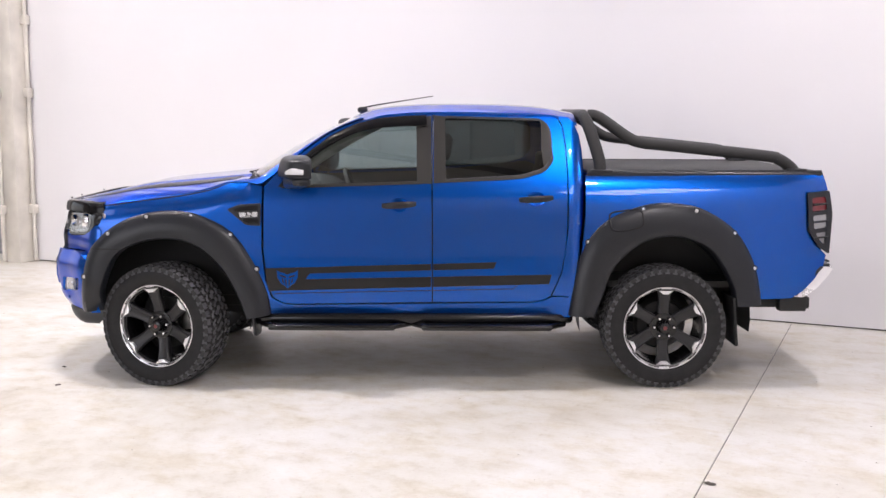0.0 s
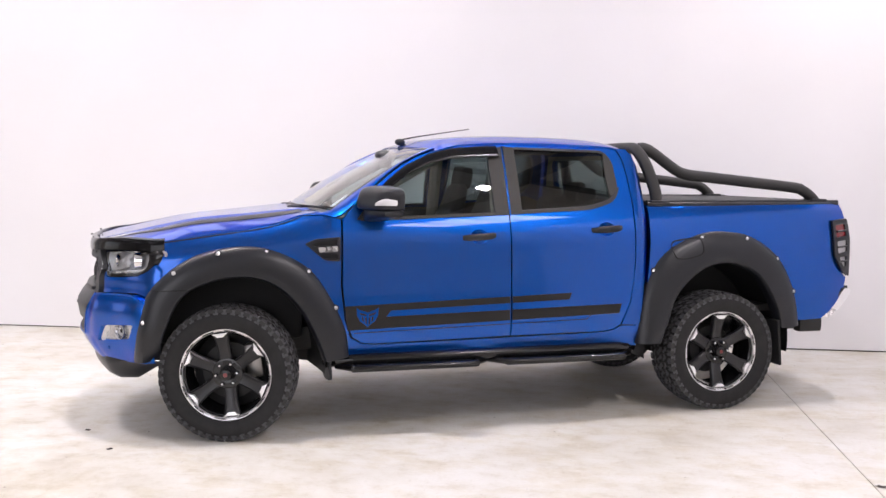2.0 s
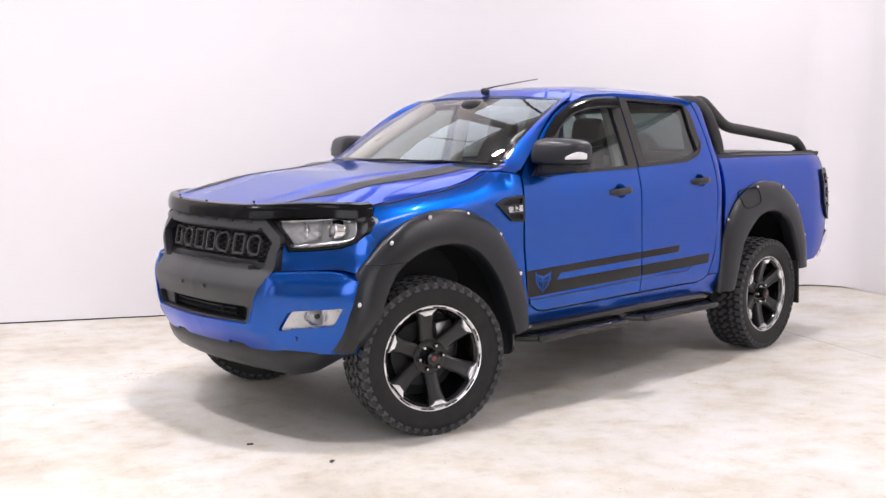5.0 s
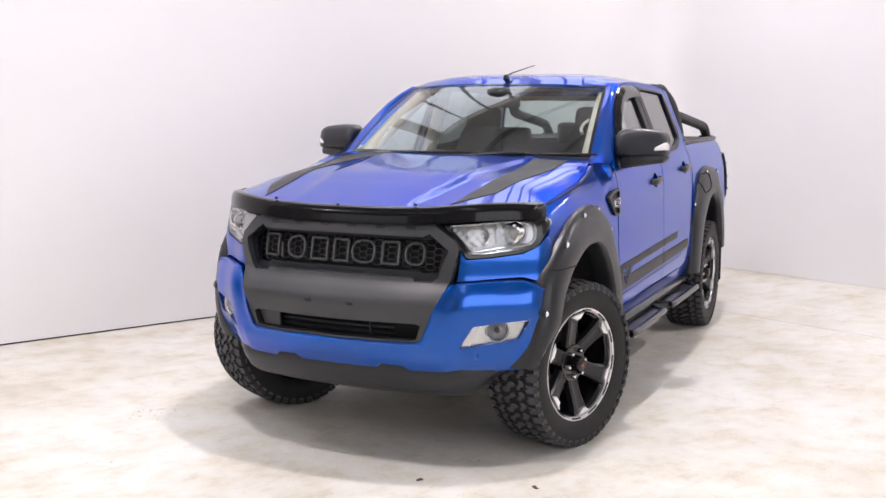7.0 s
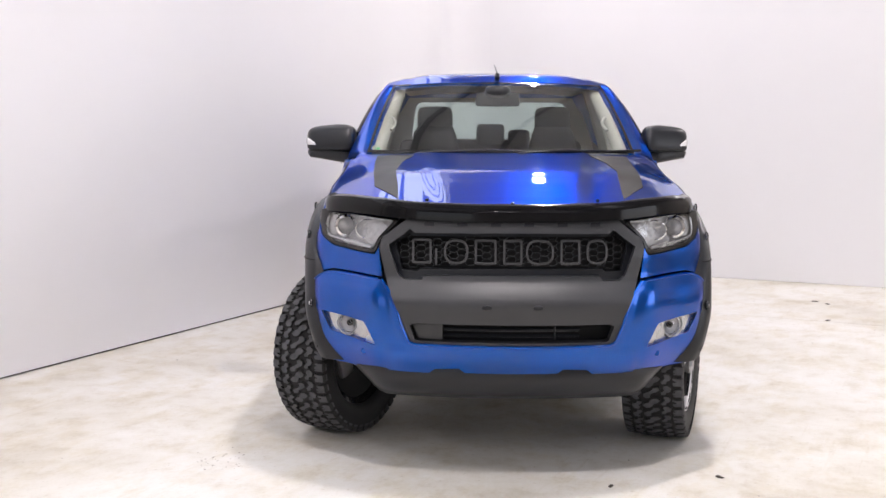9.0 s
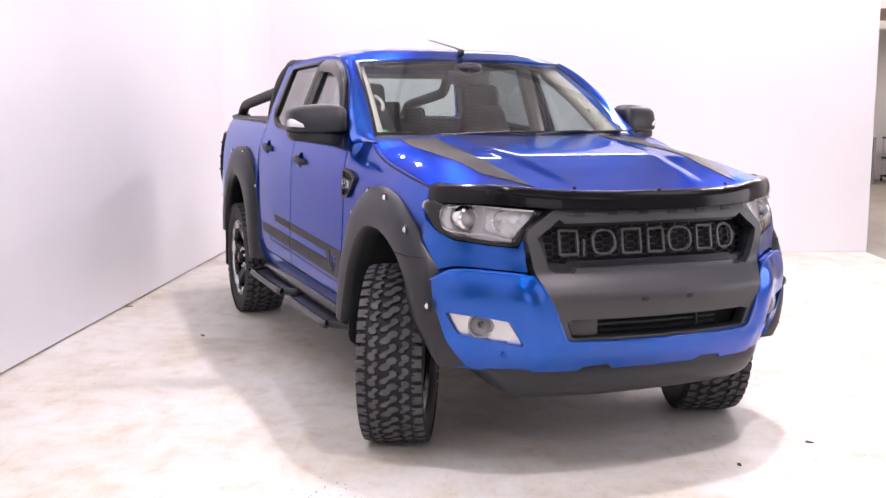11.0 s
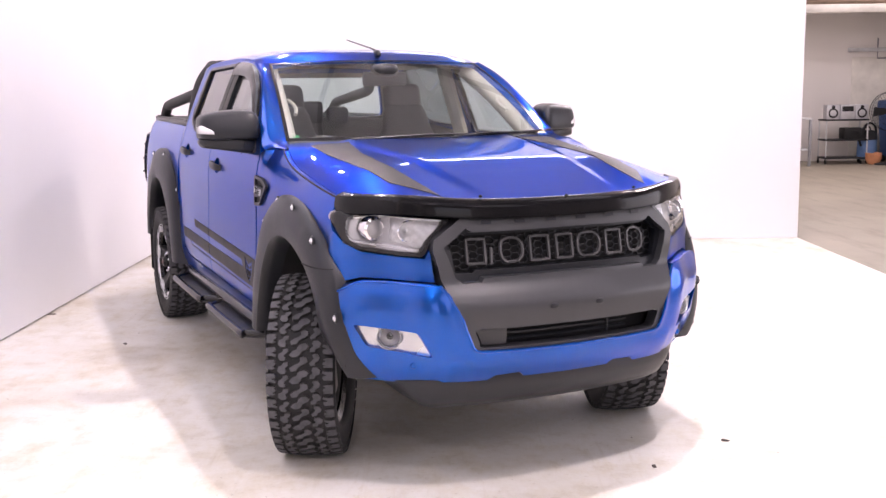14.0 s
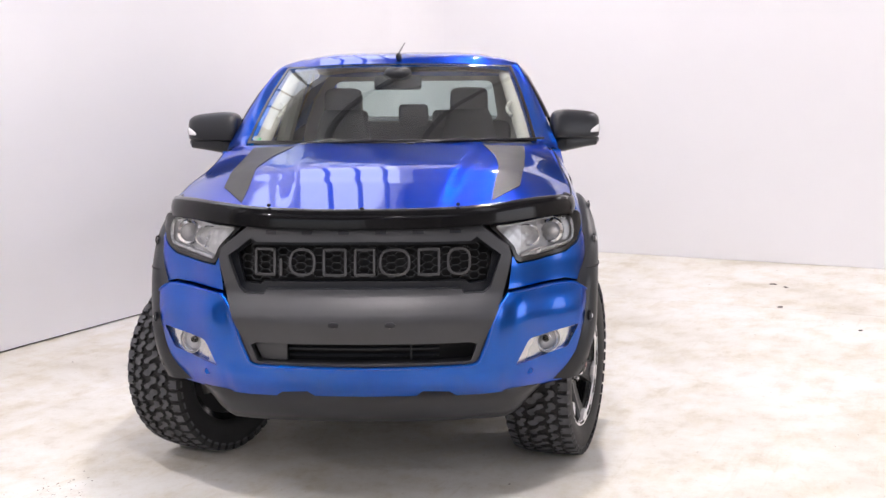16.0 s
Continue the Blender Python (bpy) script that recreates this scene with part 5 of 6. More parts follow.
    bpy.data.objects.remove(tmp)
    bpy.data.curves.remove(cu)
    bm = bmesh.new()
    bm.from_mesh(words)
    bpy.data.meshes.remove(words)
    for v in bm.verts:                              # letters read forwards on both flanks
        x, z = .598 - sgn * v.co.x, 1.090 + v.co.y
        v.co = Vector((x, sgn * (side_w(x, z) + .0212 + v.co.z), z))
    tidy(bm)
    part("badge_text", bm, DEEP, v_)
    made("vent_backing", sheet([(.565, 1.032), (.66, 1.025), (.66, 1.15), (.54, 1.14), (.48, 1.12)], [], on_side(.002), LEFT, .03, .002), DEEP, v_)
    # lower door stripes: two bars joined in a block with a cut-out crest
    zt = lambda x: .752 + (x - .7) * .0308
    zu = lambda x: .719 + (x - .95) * .0305
    zl = lambda x: .684 + (x - .94) * .0225
    zb = lambda x: .607 + (x - .69) * .0285
    crest = [(.766, .742), (.788, .727), (.810, .722), (.833, .712), (.856, .722), (.878, .727), (.900, .742), (.897, .695), (.878, .660), (.852, .642), (.833, .624), (.814, .642), (.788, .660), (.769, .695)]
    x1 = 1.734
    block = [(.712, zb(.712)), (x1, zb(x1)), (x1, zl(x1)), (.945, zl(.945)), (.975, zu(.975)), (x1, zu(x1)), (x1, zt(x1)), (.694, zt(.694))]
    made("door_stripe", sheet(block, [crest], on_side(.0025), LEFT, .025, .002), DECAL, fd, "grey vinyl stripes")
    for bar_ in ([(.782, .714), (.824, .700), (.826, .690), (.790, .700)], [(.842, .700), (.884, .714), (.876, .700), (.840, .690)], [(.797, .690), (.806, .687), (.812, .655), (.801, .664)],
                 [(.817, .684), (.826, .682), (.828, .640), (.820, .647)], [(.840, .682), (.849, .684), (.846, .647), (.838, .640)], [(.860, .687), (.869, .690), (.865, .664), (.854, .655)]):
        made("stripe_crest", sheet(bar_, [], on_side(.0025), LEFT, .02, .002), DECAL, fd)
    x0 = 1.747
    made("door_stripe", sheet([(x0, zu(x0)), (2.128, zu(2.128)), (2.145, zt(2.145)), (x0, zt(x0))], [], on_side(.0025), LEFT, .025, .002), DECAL, rd)
    made("door_stripe", sheet([(x0, zb(x0)), (2.476, zb(2.476)), (2.492, zl(2.492)), (x0, zl(x0))], [], on_side(.0025), LEFT, .025, .002), DECAL, rd)
    made("pin_stripe", sheet([(.75, .588), (1.734, .612), (1.734, .617), (.75, .593)], [], on_side(.0025), LEFT, .04, .001), DECAL, fd)
    made("pin_stripe", sheet([(1.747, .612), (2.25, .624), (2.28, .650), (2.275, .652), (2.247, .629), (1.747, .617)], [], on_side(.0025), LEFT, .04, .001), DECAL, rd)
    # black sheet added behind the doors so that the panel gaps stay dark
    made("inner_shell", sheet([(.58, .50), (2.74, .50), (2.74, 1.24), (.58, 1.24)], [], on_side(-.045), LEFT, .06, 0), MATT, truck)
    # sill and rear pillar of the cab
    made("sill_panel", sheet([(.70, .44), (2.62, .44), (2.60, .572), (2.497, .576), (2.44, .549), (2.37, .537), (.87, .516), (.80, .525), (.735, .56), (.70, .62)], [], on_side(-.002), LEFT, .03, .03), BLUE, truck)
    made("cab_corner", sheet([(2.592, 1.356), (2.592, .993), (2.558, .73), (2.497, .585), (2.60, .578), (2.612, .46), (2.644, .727), (2.677, 1.017), (2.690, 1.2), (2.693, 1.356), (2.684, 1.50), (2.668, 1.587), (2.635, 1.665), (2.60, 1.700), (2.535, 1.705), (2.566, 1.638), (2.583, 1.52)],
                             [], on_side(), LEFT, .02, .05), BLUE, truck)
    # tray side
    tray = [(2.703, 1.331), (2.70, 1.10), (2.668, .727), (2.64, .50), (2.70, .50), (2.74, .93), (2.86, 1.05), (3.05, 1.13), (3.23, 1.15), (3.43, 1.11), (3.63, .98), (3.75, .77), (3.80, .56), (3.841, .562), (4.02, .568), (4.09, .612),
            (4.165, .690), (4.222, .775), (4.238, .842), (4.178, .894), (4.102, .999), (4.092, 1.236), (4.246, 1.249), (4.236, 1.30), (4.222, 1.345), (4.20, 1.348)]
    made("tray_side", sheet(tray, [], on_tray(), LEFT, .025, .03), BLUE, truck, "blue tray side")
    rail = [on_tray(.006)(x, 1.345) + Vector((0, .012, .002)) for x in np.linspace(2.715, 4.225, 24)]
    rows = [[p + Vector((0, -.006, -.012)), p + Vector((0, -.006, .006)), p + Vector((0, .004, .014)), p + Vector((0, .06, .012))] for p in rail]
    made("tray_rail_cap", loft(rows), MATT, truck)
    # fuel flap
    flap_at = rounded([(2.846, 1.108), (3.045, 1.138), (3.056, 1.03), (2.945, 1.002), (2.855, 1.0)], .035, 4)
    if sgn < 0:
        line = []
        for p in resample([Vector((*q, 0)) for q in flap_at + flap_at[:1]], 90):
            hit = REAR_FLARE.ray_cast(Vector((p.x, -1.2, p.y)), Vector((0, 1, 0)))[0]
            line.append(min(hit or on_tray()(p.x, p.y), on_tray()(p.x, p.y), key=lambda q: q.y) + Vector((0, -.001, 0)))
        made("fuel_flap_seam", tube(line, .0052, 6, False), DEEP, truck, "dark seam round the fuel flap")
    # tail lamp with its slotted cover
    tail = [(4.097, 1.236), (4.25, 1.249), (4.268, 1.104), (4.252, .85), (4.18, .896), (4.104, 1.0)]
    tl = made("tail_light", sheet(rounded(tail, .012, 3), [rounded(h, .012, 3) for h in ([(4.125, 1.205), (4.222, 1.213), (4.23, 1.13), (4.127, 1.12)], [(4.13, 1.095), (4.23, 1.103), (4.228, 1.02), (4.14, 1.01)], [(4.15, .985), (4.226, .993), (4.216, .915), (4.19, .925)])],
                                  on_tray(.02), LEFT, .014, .03), MATT, truck, "tail light under a slotted black cover")
    made("red_lens", sheet([(4.11, 1.115), (4.25, 1.12), (4.24, 1.23), (4.11, 1.22)], [], on_tray(.008), LEFT, .02, .004), REDLENS, tl)
    made("clear_lens", sheet([(4.11, 1.005), (4.25, 1.012), (4.25, 1.112), (4.11, 1.107)], [], on_tray(.008), LEFT, .02, .004), TAILCLEAR, tl)
    made("clear_lens", sheet([(4.13, .99), (4.23, .90), (4.25, 1.00)], [], on_tray(.008), LEFT, .02, .004), TAILCLEAR, tl)
    for z in (1.163, 1.055, .955):
        made("cover_bar", tube([on_tray(.024)(4.13, z), on_tray(.024)(4.235, z + .006)], .007, 6), MATT, tl)
    # door mirror
    mc = Vector((.880, -.922, 1.372))
    bm = blob(0, 0, 0, .104, .146, .084, 4.4, 36, 22)
    for v in bm.verts:
        c = v.co
        t = (c.y + .146) / .292                     # 0 outside, 1 towards the cab
        if c.z > 0:
            c.z *= .84 + .16 * min(1, t * 1.6)
        c.x += .036 * (1 - t) - .014 + .018 * max(0, c.z) / .07
        if c.x > .055:
            c.x = .055 + (c.x - .055) * .3
        if c.z < -.03:
            c.z = -.03 + (c.z + .03) * .35
        c += mc
    shell = BVHTree.FromBMesh(bm)
    mir = made("door_mirror", bm, MATT, truck, "black door mirror with clear indicator")
    rows = []
    for y, x0, x1, z0, z1 in ((-1.066, .865, .925, 1.308, 1.326), (-1.048, .835, .945, 1.290, 1.333), (-.98, .812, .948, 1.283, 1.340), (-.90, .795, .950, 1.272, 1.341), (-.83, .800, .945, 1.262, 1.335), (-.795, .815, .93, 1.256, 1.322), (-.775, .825, .92, 1.254, 1.310)):
        xm, zm, rx, rz = (x0 + x1) / 2, (z0 + z1) / 2, (x1 - x0) / 2, (z1 - z0) / 2
        rows.append([Vector((xm + rx * math.copysign(abs(math.cos(t)) ** .55, math.cos(t)), y, zm + rz * math.copysign(abs(math.sin(t)) ** .55, math.sin(t)))) for t in np.linspace(0, 2 * math.pi, 24, False)])
    bm = loft(rows, ring=True)
    bm.verts.ensure_lookup_table()
    bm.faces.new([bm.verts[k] for k in range(24)])
    made("mirror_base", tidy(bm), MATT, mir)
    made("mirror_glass", moved(blob(0, 0, 0, .004, .098, .056, 4.5, 20, 8), Matrix.Translation((.938, -.930, 1.382))), CHROME, mir)
    made("mirror_seam", tube([(.86, -.862, 1.262), (.80, -.862, 1.285), (.79, -.862, 1.325), (.80, -.862, 1.345)], .002, 5), DEEP, mir)
    rows = []
    for k in range(15):
        t = k / 14                                  # from the front face round to the outer end
        ang = radians(28 + 74 * t)
        aim = Vector((math.cos(ang), math.sin(ang), 0))
        lo, hi = 1.350, 1.358 + .034 * min(1, t * 2.2) ** .7 - .010 * max(0, t - .6) / .4
        row = []
        for j in range(6):
            z = lo + (hi - lo) * j / 5
            eye_ = Vector((mc.x, mc.y - .035, z)) - aim * .4
            hit = shell.ray_cast(eye_, aim)[0]
            row.append(hit - aim * (.0035 if 0 < j < 5 and 0 < k < 14 else -.002))
        rows.append(row)
    made("mirror_indicator", tidy(loft(rows)), CLEARLENS, mir, "clear indicator lens")
    for ob in (mir, *mir.children):                 # one mirror is pushed back a little
        for v in ob.data.vertices:
            d = abs(v.co.y) - .80
            v.co.y = sgn * (.80 + d * (.86 if sgn < 0 else .93))
            v.co.x += max(0, d) * (.24 if sgn < 0 else .16)
            v.co.z = 1.34 + (v.co.z - 1.34) * 1.09 - .006
    # mud flap and step
    made("mud_flap", moved(box(-.01, .01, -.13, .13, -.15, .16, .006), Matrix.Translation((3.652, -.76, .42)) @ Matrix.Rotation(radians(-5), 4, "Y")), RUBBER, truck, "rubber mud flap")
    made("mud_flap", prism(rounded([(-.845, .62), (-.845, .31), (-.60, .29), (-.56, .62)], [.01, .06, .08, .01], 5), lambda a, b, d: Vector((.585 + .25 * (.62 - b) * .35 + d, a, b)), 0, .016, .004), MATT, truck, "rubber mud flap")
    st = made("side_step", tube([(.60, -.74, .405), (.68, -.80, .425), (.80, -.822, .43), (2.45, -.822, .435), (2.55, -.80, .43), (2.62, -.74, .42)], .034, 12), GLOSSBLACK, truck, "black steel side step")
    for xa, xb in ((.66, 1.60), (1.62, 2.58)):
        plan = [(xa, -.79), (xa + .11, -.925), (xb - .14, -.925), (xb, -.79)]
        bm = prism(plan, lambda a, b, d: Vector((a, b, d)), .378, .402, .004)
        made("step_plate", bm, MATT, st)
        edge = [Vector((a, b, .392)) for a, b in plan]
        path = [edge[0], edge[0].lerp(edge[1], .85), edge[1].lerp(edge[2], .03), edge[1].lerp(edge[2], .97), edge[2].lerp(edge[3], .15), edge[3]]
        made("step_edge", tube(spline(path, 5), .021, 10), GLOSSBLACK, st)
    for x in (.95, 1.62, 2.30):
        made("step_bracket", box(x - .03, x + .03, -.82, -.50, .40, .46, .006), CHASSIS, st)

# ---------------------------------------------------------------- tray, tailgate, bars
part("tonneau_cover", box(2.725, 4.215, -.715, .715, 1.338, 1.368, .012), VINYLCOVER, truck, "black soft tonneau cover")
for y in (-.705, .705):
    part("tonneau_rail", tube([(2.73, y, 1.362), (4.21, y, 1.362)], .012, 8), MATT, truck)
rows = []
for y in np.linspace(-.70, .70, 21):
    dx = -.02 * (abs(y) / .7) ** 3
    rows.append([Vector((4.20, y, 1.352)), Vector((4.235 + dx, y, 1.350)), Vector((4.252 + dx, y, 1.335)), Vector((4.262 + dx, y, 1.20)), Vector((4.262 + dx, y, .95)), Vector((4.252 + dx, y, .70)), Vector((4.20, y, .66))])
part("tailgate", tidy(loft(rows)), BLUE, truck, "blue tailgate")
part("tailgate_handle", box(4.258, 4.275, -.12, .12, 1.13, 1.20, .008), MATT, truck)
part("tray_floor", box(2.72, 4.20, -.72, .72, .62, .66), CHASSIS, truck)
part("tray_front", box(2.705, 2.73, -.74, .74, .60, 1.335), BLUE, truck)
# cab back with its window
back = [(-.78, .50), (.78, .50), (.79, 1.30), (.70, 1.52), (.60, 1.69), (-.60, 1.69), (-.70, 1.52), (-.79, 1.30)]
rwin = rounded([(-.56, 1.37), (.56, 1.37), (.52, 1.63), (-.52, 1.63)], .05, 4)
part("cab_back", sheet(back, [rwin], lambda y, z: Vector((2.672 - .16 * max(0, z - 1.36), y, z)), (1, 0, 0), .06, .03), BLUE, truck)
part("rear_lining", sheet([(-.74, .60), (.74, .60), (.745, 1.30), (.66, 1.52), (.57, 1.66), (-.57, 1.66), (-.66, 1.52), (-.745, 1.30)], [rwin], lambda y, z: Vector((2.625 - .16 * max(0, z - 1.36), y, z)), (-1, 0, 0), .06, .0), LINING, truck)
part("rear_window", sheet(rwin, [], lambda y, z: Vector((2.664 - .16 * max(0, z - 1.36), y, z)), (1, 0, 0), .1, 0), REARGLASS, truck, "tinted rear window").visible_shadow = False
# sports bar: main hoop and two long stays
bar = thing("sports_bar", "", "")
bar.parent = truck
for k in ("label", "category", "group", "kind"):
    if k in bar:
        del bar[k]
hoop = [(2.805, -.700, 1.36), (2.795, -.690, 1.44), (2.750, -.655, 1.59), (2.722, -.61, 1.672), (2.712, -.555, 1.706), (2.710, -.45, 1.712), (2.710, 0, 1.710)]
hoop += [(x, -y, z) for x, y, z in reversed(hoop[:-1])]
part("hoop", tube(spline(hoop, 6), .039, 14), BARBLACK, bar, "black coated hoop tube")
stay = [(2.735, -.565, 1.712), (2.81, -.575, 1.698), (2.99, -.60, 1.575), (3.08, -.612, 1.540), (3.25, -.622, 1.522), (3.85, -.655, 1.462), (3.95, -.662, 1.440), (4.02, -.665, 1.395), (4.05, -.665, 1.362)]
for sgn in (1, -1):
    part("stay", tube(spline([(x, y * sgn, z) for x, y, z in stay], 6), .037, 14), BARBLACK, bar)
    part("foot_plate", box(2.74, 2.88, sgn * .70 - .05, sgn * .70 + .05, 1.355, 1.372, .006), MATT, bar)
    part("foot_plate", box(3.99, 4.12, sgn * .665 - .05, sgn * .665 + .05, 1.366, 1.382, .006), MATT, bar)
# rear bumper and tow bar
rows = []
mid = [(4.17, .575), (4.245, .572), (4.30, .62), (4.345, .70), (4.362, .752), (4.345, .768), (4.262, .775)]
ear = [(4.055, .575), (4.115, .570), (4.195, .628), (4.258, .700), (4.288, .748), (4.278, .764), (4.215, .768)]
for y in np.linspace(-.80, .80, 61):
    e = eased((abs(y) - .46) / .34)
    turn = .012 * eased((abs(y) - .77) / .03)
    rows.append([Vector((a + (c - a) * e - turn, y, b + (d - b) * e)) for (a, b), (c, d) in zip(mid, ear)])
bm = loft(rows)
bm.verts.ensure_lookup_table()
bm.faces.new([bm.verts[k] for k in range(7)])
bm.faces.new([bm.verts[len(bm.verts) - 7 + k] for k in range(7)])
part("rear_bumper", tidy(bm), BUMPERCHROME, truck, "chrome rear bumper")
for sgn in (1, -1):
    part("bumper_gap_filler", prism([(4.005, .585), (4.062, .580), (4.222, .768), (4.205, .772)], lambda a, b, d: Vector((a, sgn * d, b)), .70, .806, .004), MATT, truck, "black filler between tray and bumper")
    part("bumper_corner_pad", prism(rounded([(4.19, .60), (4.30, .60), (4.275, .775), (4.21, .775)], .02, 3), lambda a, b, d: Vector((a, sgn * b, d)), .766, .782, .004), MATT, truck, "black step pad")
part("bumper_step", box(4.24, 4.335, -.60, .60, .768, .782, .005), MATT, truck)
part("tow_bar", box(4.08, 4.235, -.56, .56, .45, .53, .012), CHASSIS, truck, "black tow bar")
part("tow_bracket", box(4.02, 4.20, -.60, -.52, .44, .60, .01), CHASSIS, truck)
# aerial and wipers
aer = part("aerial", moved(blob(0, 0, 0, .036, .016, .022, 2.4, 16, 10), Matrix.Translation((1.25, 0, 1.738))), MATT, truck, "black roof aerial")
part("aerial_mast", tube([(1.25, 0, 1.752), (1.35, 0, 1.773), (1.74, 0, 1.835)], [.006, .0045, .003], 6), MATT, aer)
for y0, y1 in ((.40, -.22), (-.10, -.60)):
    base = screen_pt(y0 / .698, -.012, .010)
    tip = screen_pt(y1 / .69, .018, .008)
    w = part("wiper", tube([base, base.lerp(tip, .5) + Vector((-.006, 0, .006)), tip], [.008, .006, .004], 6), MATT, truck, "black windscreen wiper")
    part("wiper_blade", tube([base.lerp(tip, .25) + Vector((.0, 0, -.004)), base.lerp(tip, 1.25)], .006, 6), RUBBER, w)
    part("wiper_pivot", moved(blob(0, 0, 0, .020, .020, .012, 2.3, 14, 8), Matrix.Translation(base + Vector((-.012, 0, -.006)))), MATT, w)

# ---------------------------------------------------------------- cabin
for y in (-.37, .37):
    seat = part("front_seat", box(1.28, 1.80, y - .25, y + .25, .82, 1.0, .06, seg=3), CLOTH, truck, "dark cloth front seat")
    rows = []
    for z, x, w, d in ((.92, 1.65, .20, .05), (.96, 1.66, .235, .075), (1.10, 1.69, .225, .08), (1.22, 1.72, .19, .075), (1.32, 1.75, .15, .065), (1.41, 1.775, .132, .055), (1.455, 1.79, .11, .035), (1.465, 1.793, .06, .01)):
        rows.append([Vector((x + d * math.copysign(abs(math.cos(t)) ** .6, math.cos(t)), y + w * math.copysign(abs(math.sin(t)) ** .6, math.sin(t)), z)) for t in np.linspace(0, 2 * math.pi, 24, False)])
    part("seat_back", tidy(loft(rows, ring=True)), CLOTH, seat)
    part("headrest", moved(blob(0, 0, 0, .052, .112, .080, 4.6), Matrix.Translation((1.815, y, 1.498)) @ Matrix.Rotation(radians(10), 4, "Y")), CLOTH, seat)
    for dy in (-.05, .05):
        part("headrest_post", tube([(1.80, y + dy, 1.40), (1.81, y + dy, 1.46)], .006, 6), STEEL, seat)
bench = part("rear_bench", box(2.05, 2.45, -.66, .66, .82, .98, .05, seg=3), CLOTH, truck, "dark cloth rear bench")
part("bench_back", moved(box(-.06, .06, -.64, .64, 0, .48, .05, seg=3), Matrix.Translation((2.46, 0, .90)) @ Matrix.Rotation(radians(14), 4, "Y")), CLOTH, bench)
for y, w, top in ((.42, .12, 1.44), (0, .098, 1.478), (-.20, .075, 1.440)):
    part("bench_headrest", moved(box(-.04, .04, -w, w, -.16, 0, .03, seg=3), Matrix.Translation((2.545, y, top))), CLOTH, bench)
rows = []
for y in np.linspace(-.70, .70, 29):
    hump = .025 * math.exp(-((y - .37) / .17) ** 2)
    rows.append([Vector((x + .08 * (abs(y) / .7) ** 2, y, z + hump * (x > .70))) for x, z in ((.53, 1.255), (.66, 1.262), (.80, 1.255), (.90, 1.235), (.98, 1.19), (1.01, 1.12), (1.0, .95), (.95, .80))])
part("dashboard", loft(rows), CABINGREY, truck, "dark dashboard")
ring = [Vector((1.16 + .0, .37, 1.13)) + Vector((-.36 * .185 * math.sin(t), .185 * math.cos(t), .93 * .185 * math.sin(t))) for t in np.linspace(0, 2 * math.pi, 33)]
sw = part("steering_wheel", tube(ring, .015, 8, False), CABINGREY, truck)
part("wheel_boss", moved(blob(0, 0, 0, .03, .06, .05, 2.4, 14, 8), Matrix.Translation((1.15, .37, 1.12))), CABINGREY, sw)
for t in (0.2, math.pi - .2, -math.pi / 2):
    part("wheel_spoke", tube([(1.15, .37, 1.12), (1.16 - .36 * .18 * math.sin(t), .37 + .18 * math.cos(t), 1.13 + .93 * .18 * math.sin(t))], .014, 6), CABINGREY, sw)
part("cabin_floor", box(.60, 2.60, -.74, .74, .55, .60), CABINGREY, truck)
for sgn in (-1, 1):
    bm = sheet([(.80, .60), (2.55, .60), (2.55, 1.32), (2.45, 1.36), (1.75, 1.28), (.86, 1.25)], [], lambda x, z: Vector((x, -side_w(x, z) + .075, z)), LEFT, .1, 0)
    part("door_lining", bm if sgn < 0 else mirrored(bm), CABINGREY, truck)
    bm = tube([Vector((.74 + .60 * t, -(.662 - .085 * t), 1.290 + .355 * t + .018 * math.sin(math.pi * t))) for t in np.linspace(0, 1, 10)], .046, 10)
    part("pillar_lining", bm if sgn < 0 else mirrored(bm), LINING, truck, "pale pillar lining")
    bm = tube([Vector((1.695, -(.79 - .20 * t), 1.0 + .69 * t)) for t in np.linspace(0, 1, 8)], .045, 8)
    part("pillar_lining", bm if sgn < 0 else mirrored(bm), LINING, truck)
    bm = tube([Vector((.86 + .12 * t, -.585 + .02 * math.sin(math.pi * t), 1.43 + .07 * t)) for t in np.linspace(0, 1, 6)], .009, 8)
    part("grab_handle", bm if sgn < 0 else mirrored(bm), LINING, truck)
rows = [[Vector((x, s * .57, 1.672 + .03 * (1 - s * s) - (.022 if x < 1.4 else 0))) for s in np.linspace(-1, 1, 11)] for x in np.linspace(1.33, 2.58, 10)]
part("head_lining", loft(rows), LINING, truck, "pale head lining")
vm = part("rear_view_mirror", box(1.135, 1.165, -.125, .125, 1.565, 1.64, .014), MATT, truck)
part("sensor_pod", moved(blob(0, 0, 0, .07, .075, .035, 2.6, 16, 8), Matrix.Translation((1.15, 0, 1.648))), MATT, vm)
for s, t, dy, dz, mt in ((.955, .05, .018, .03, LINING), (.93, .045, .02, .02, GREENVINYL)):
    c = screen_pt(s, t, -.003)
    q = [screen_pt(s + ds, t + dt, -.004) for ds, dt in ((-dy, 0), (dy, 0), (dy, dz * 1.3), (-dy, dz * 1.3))]
    bm = bmesh.new()
    bm.faces.new([bm.verts.new(p) for p in q])
    part("windscreen_sticker", bm, mt, truck)

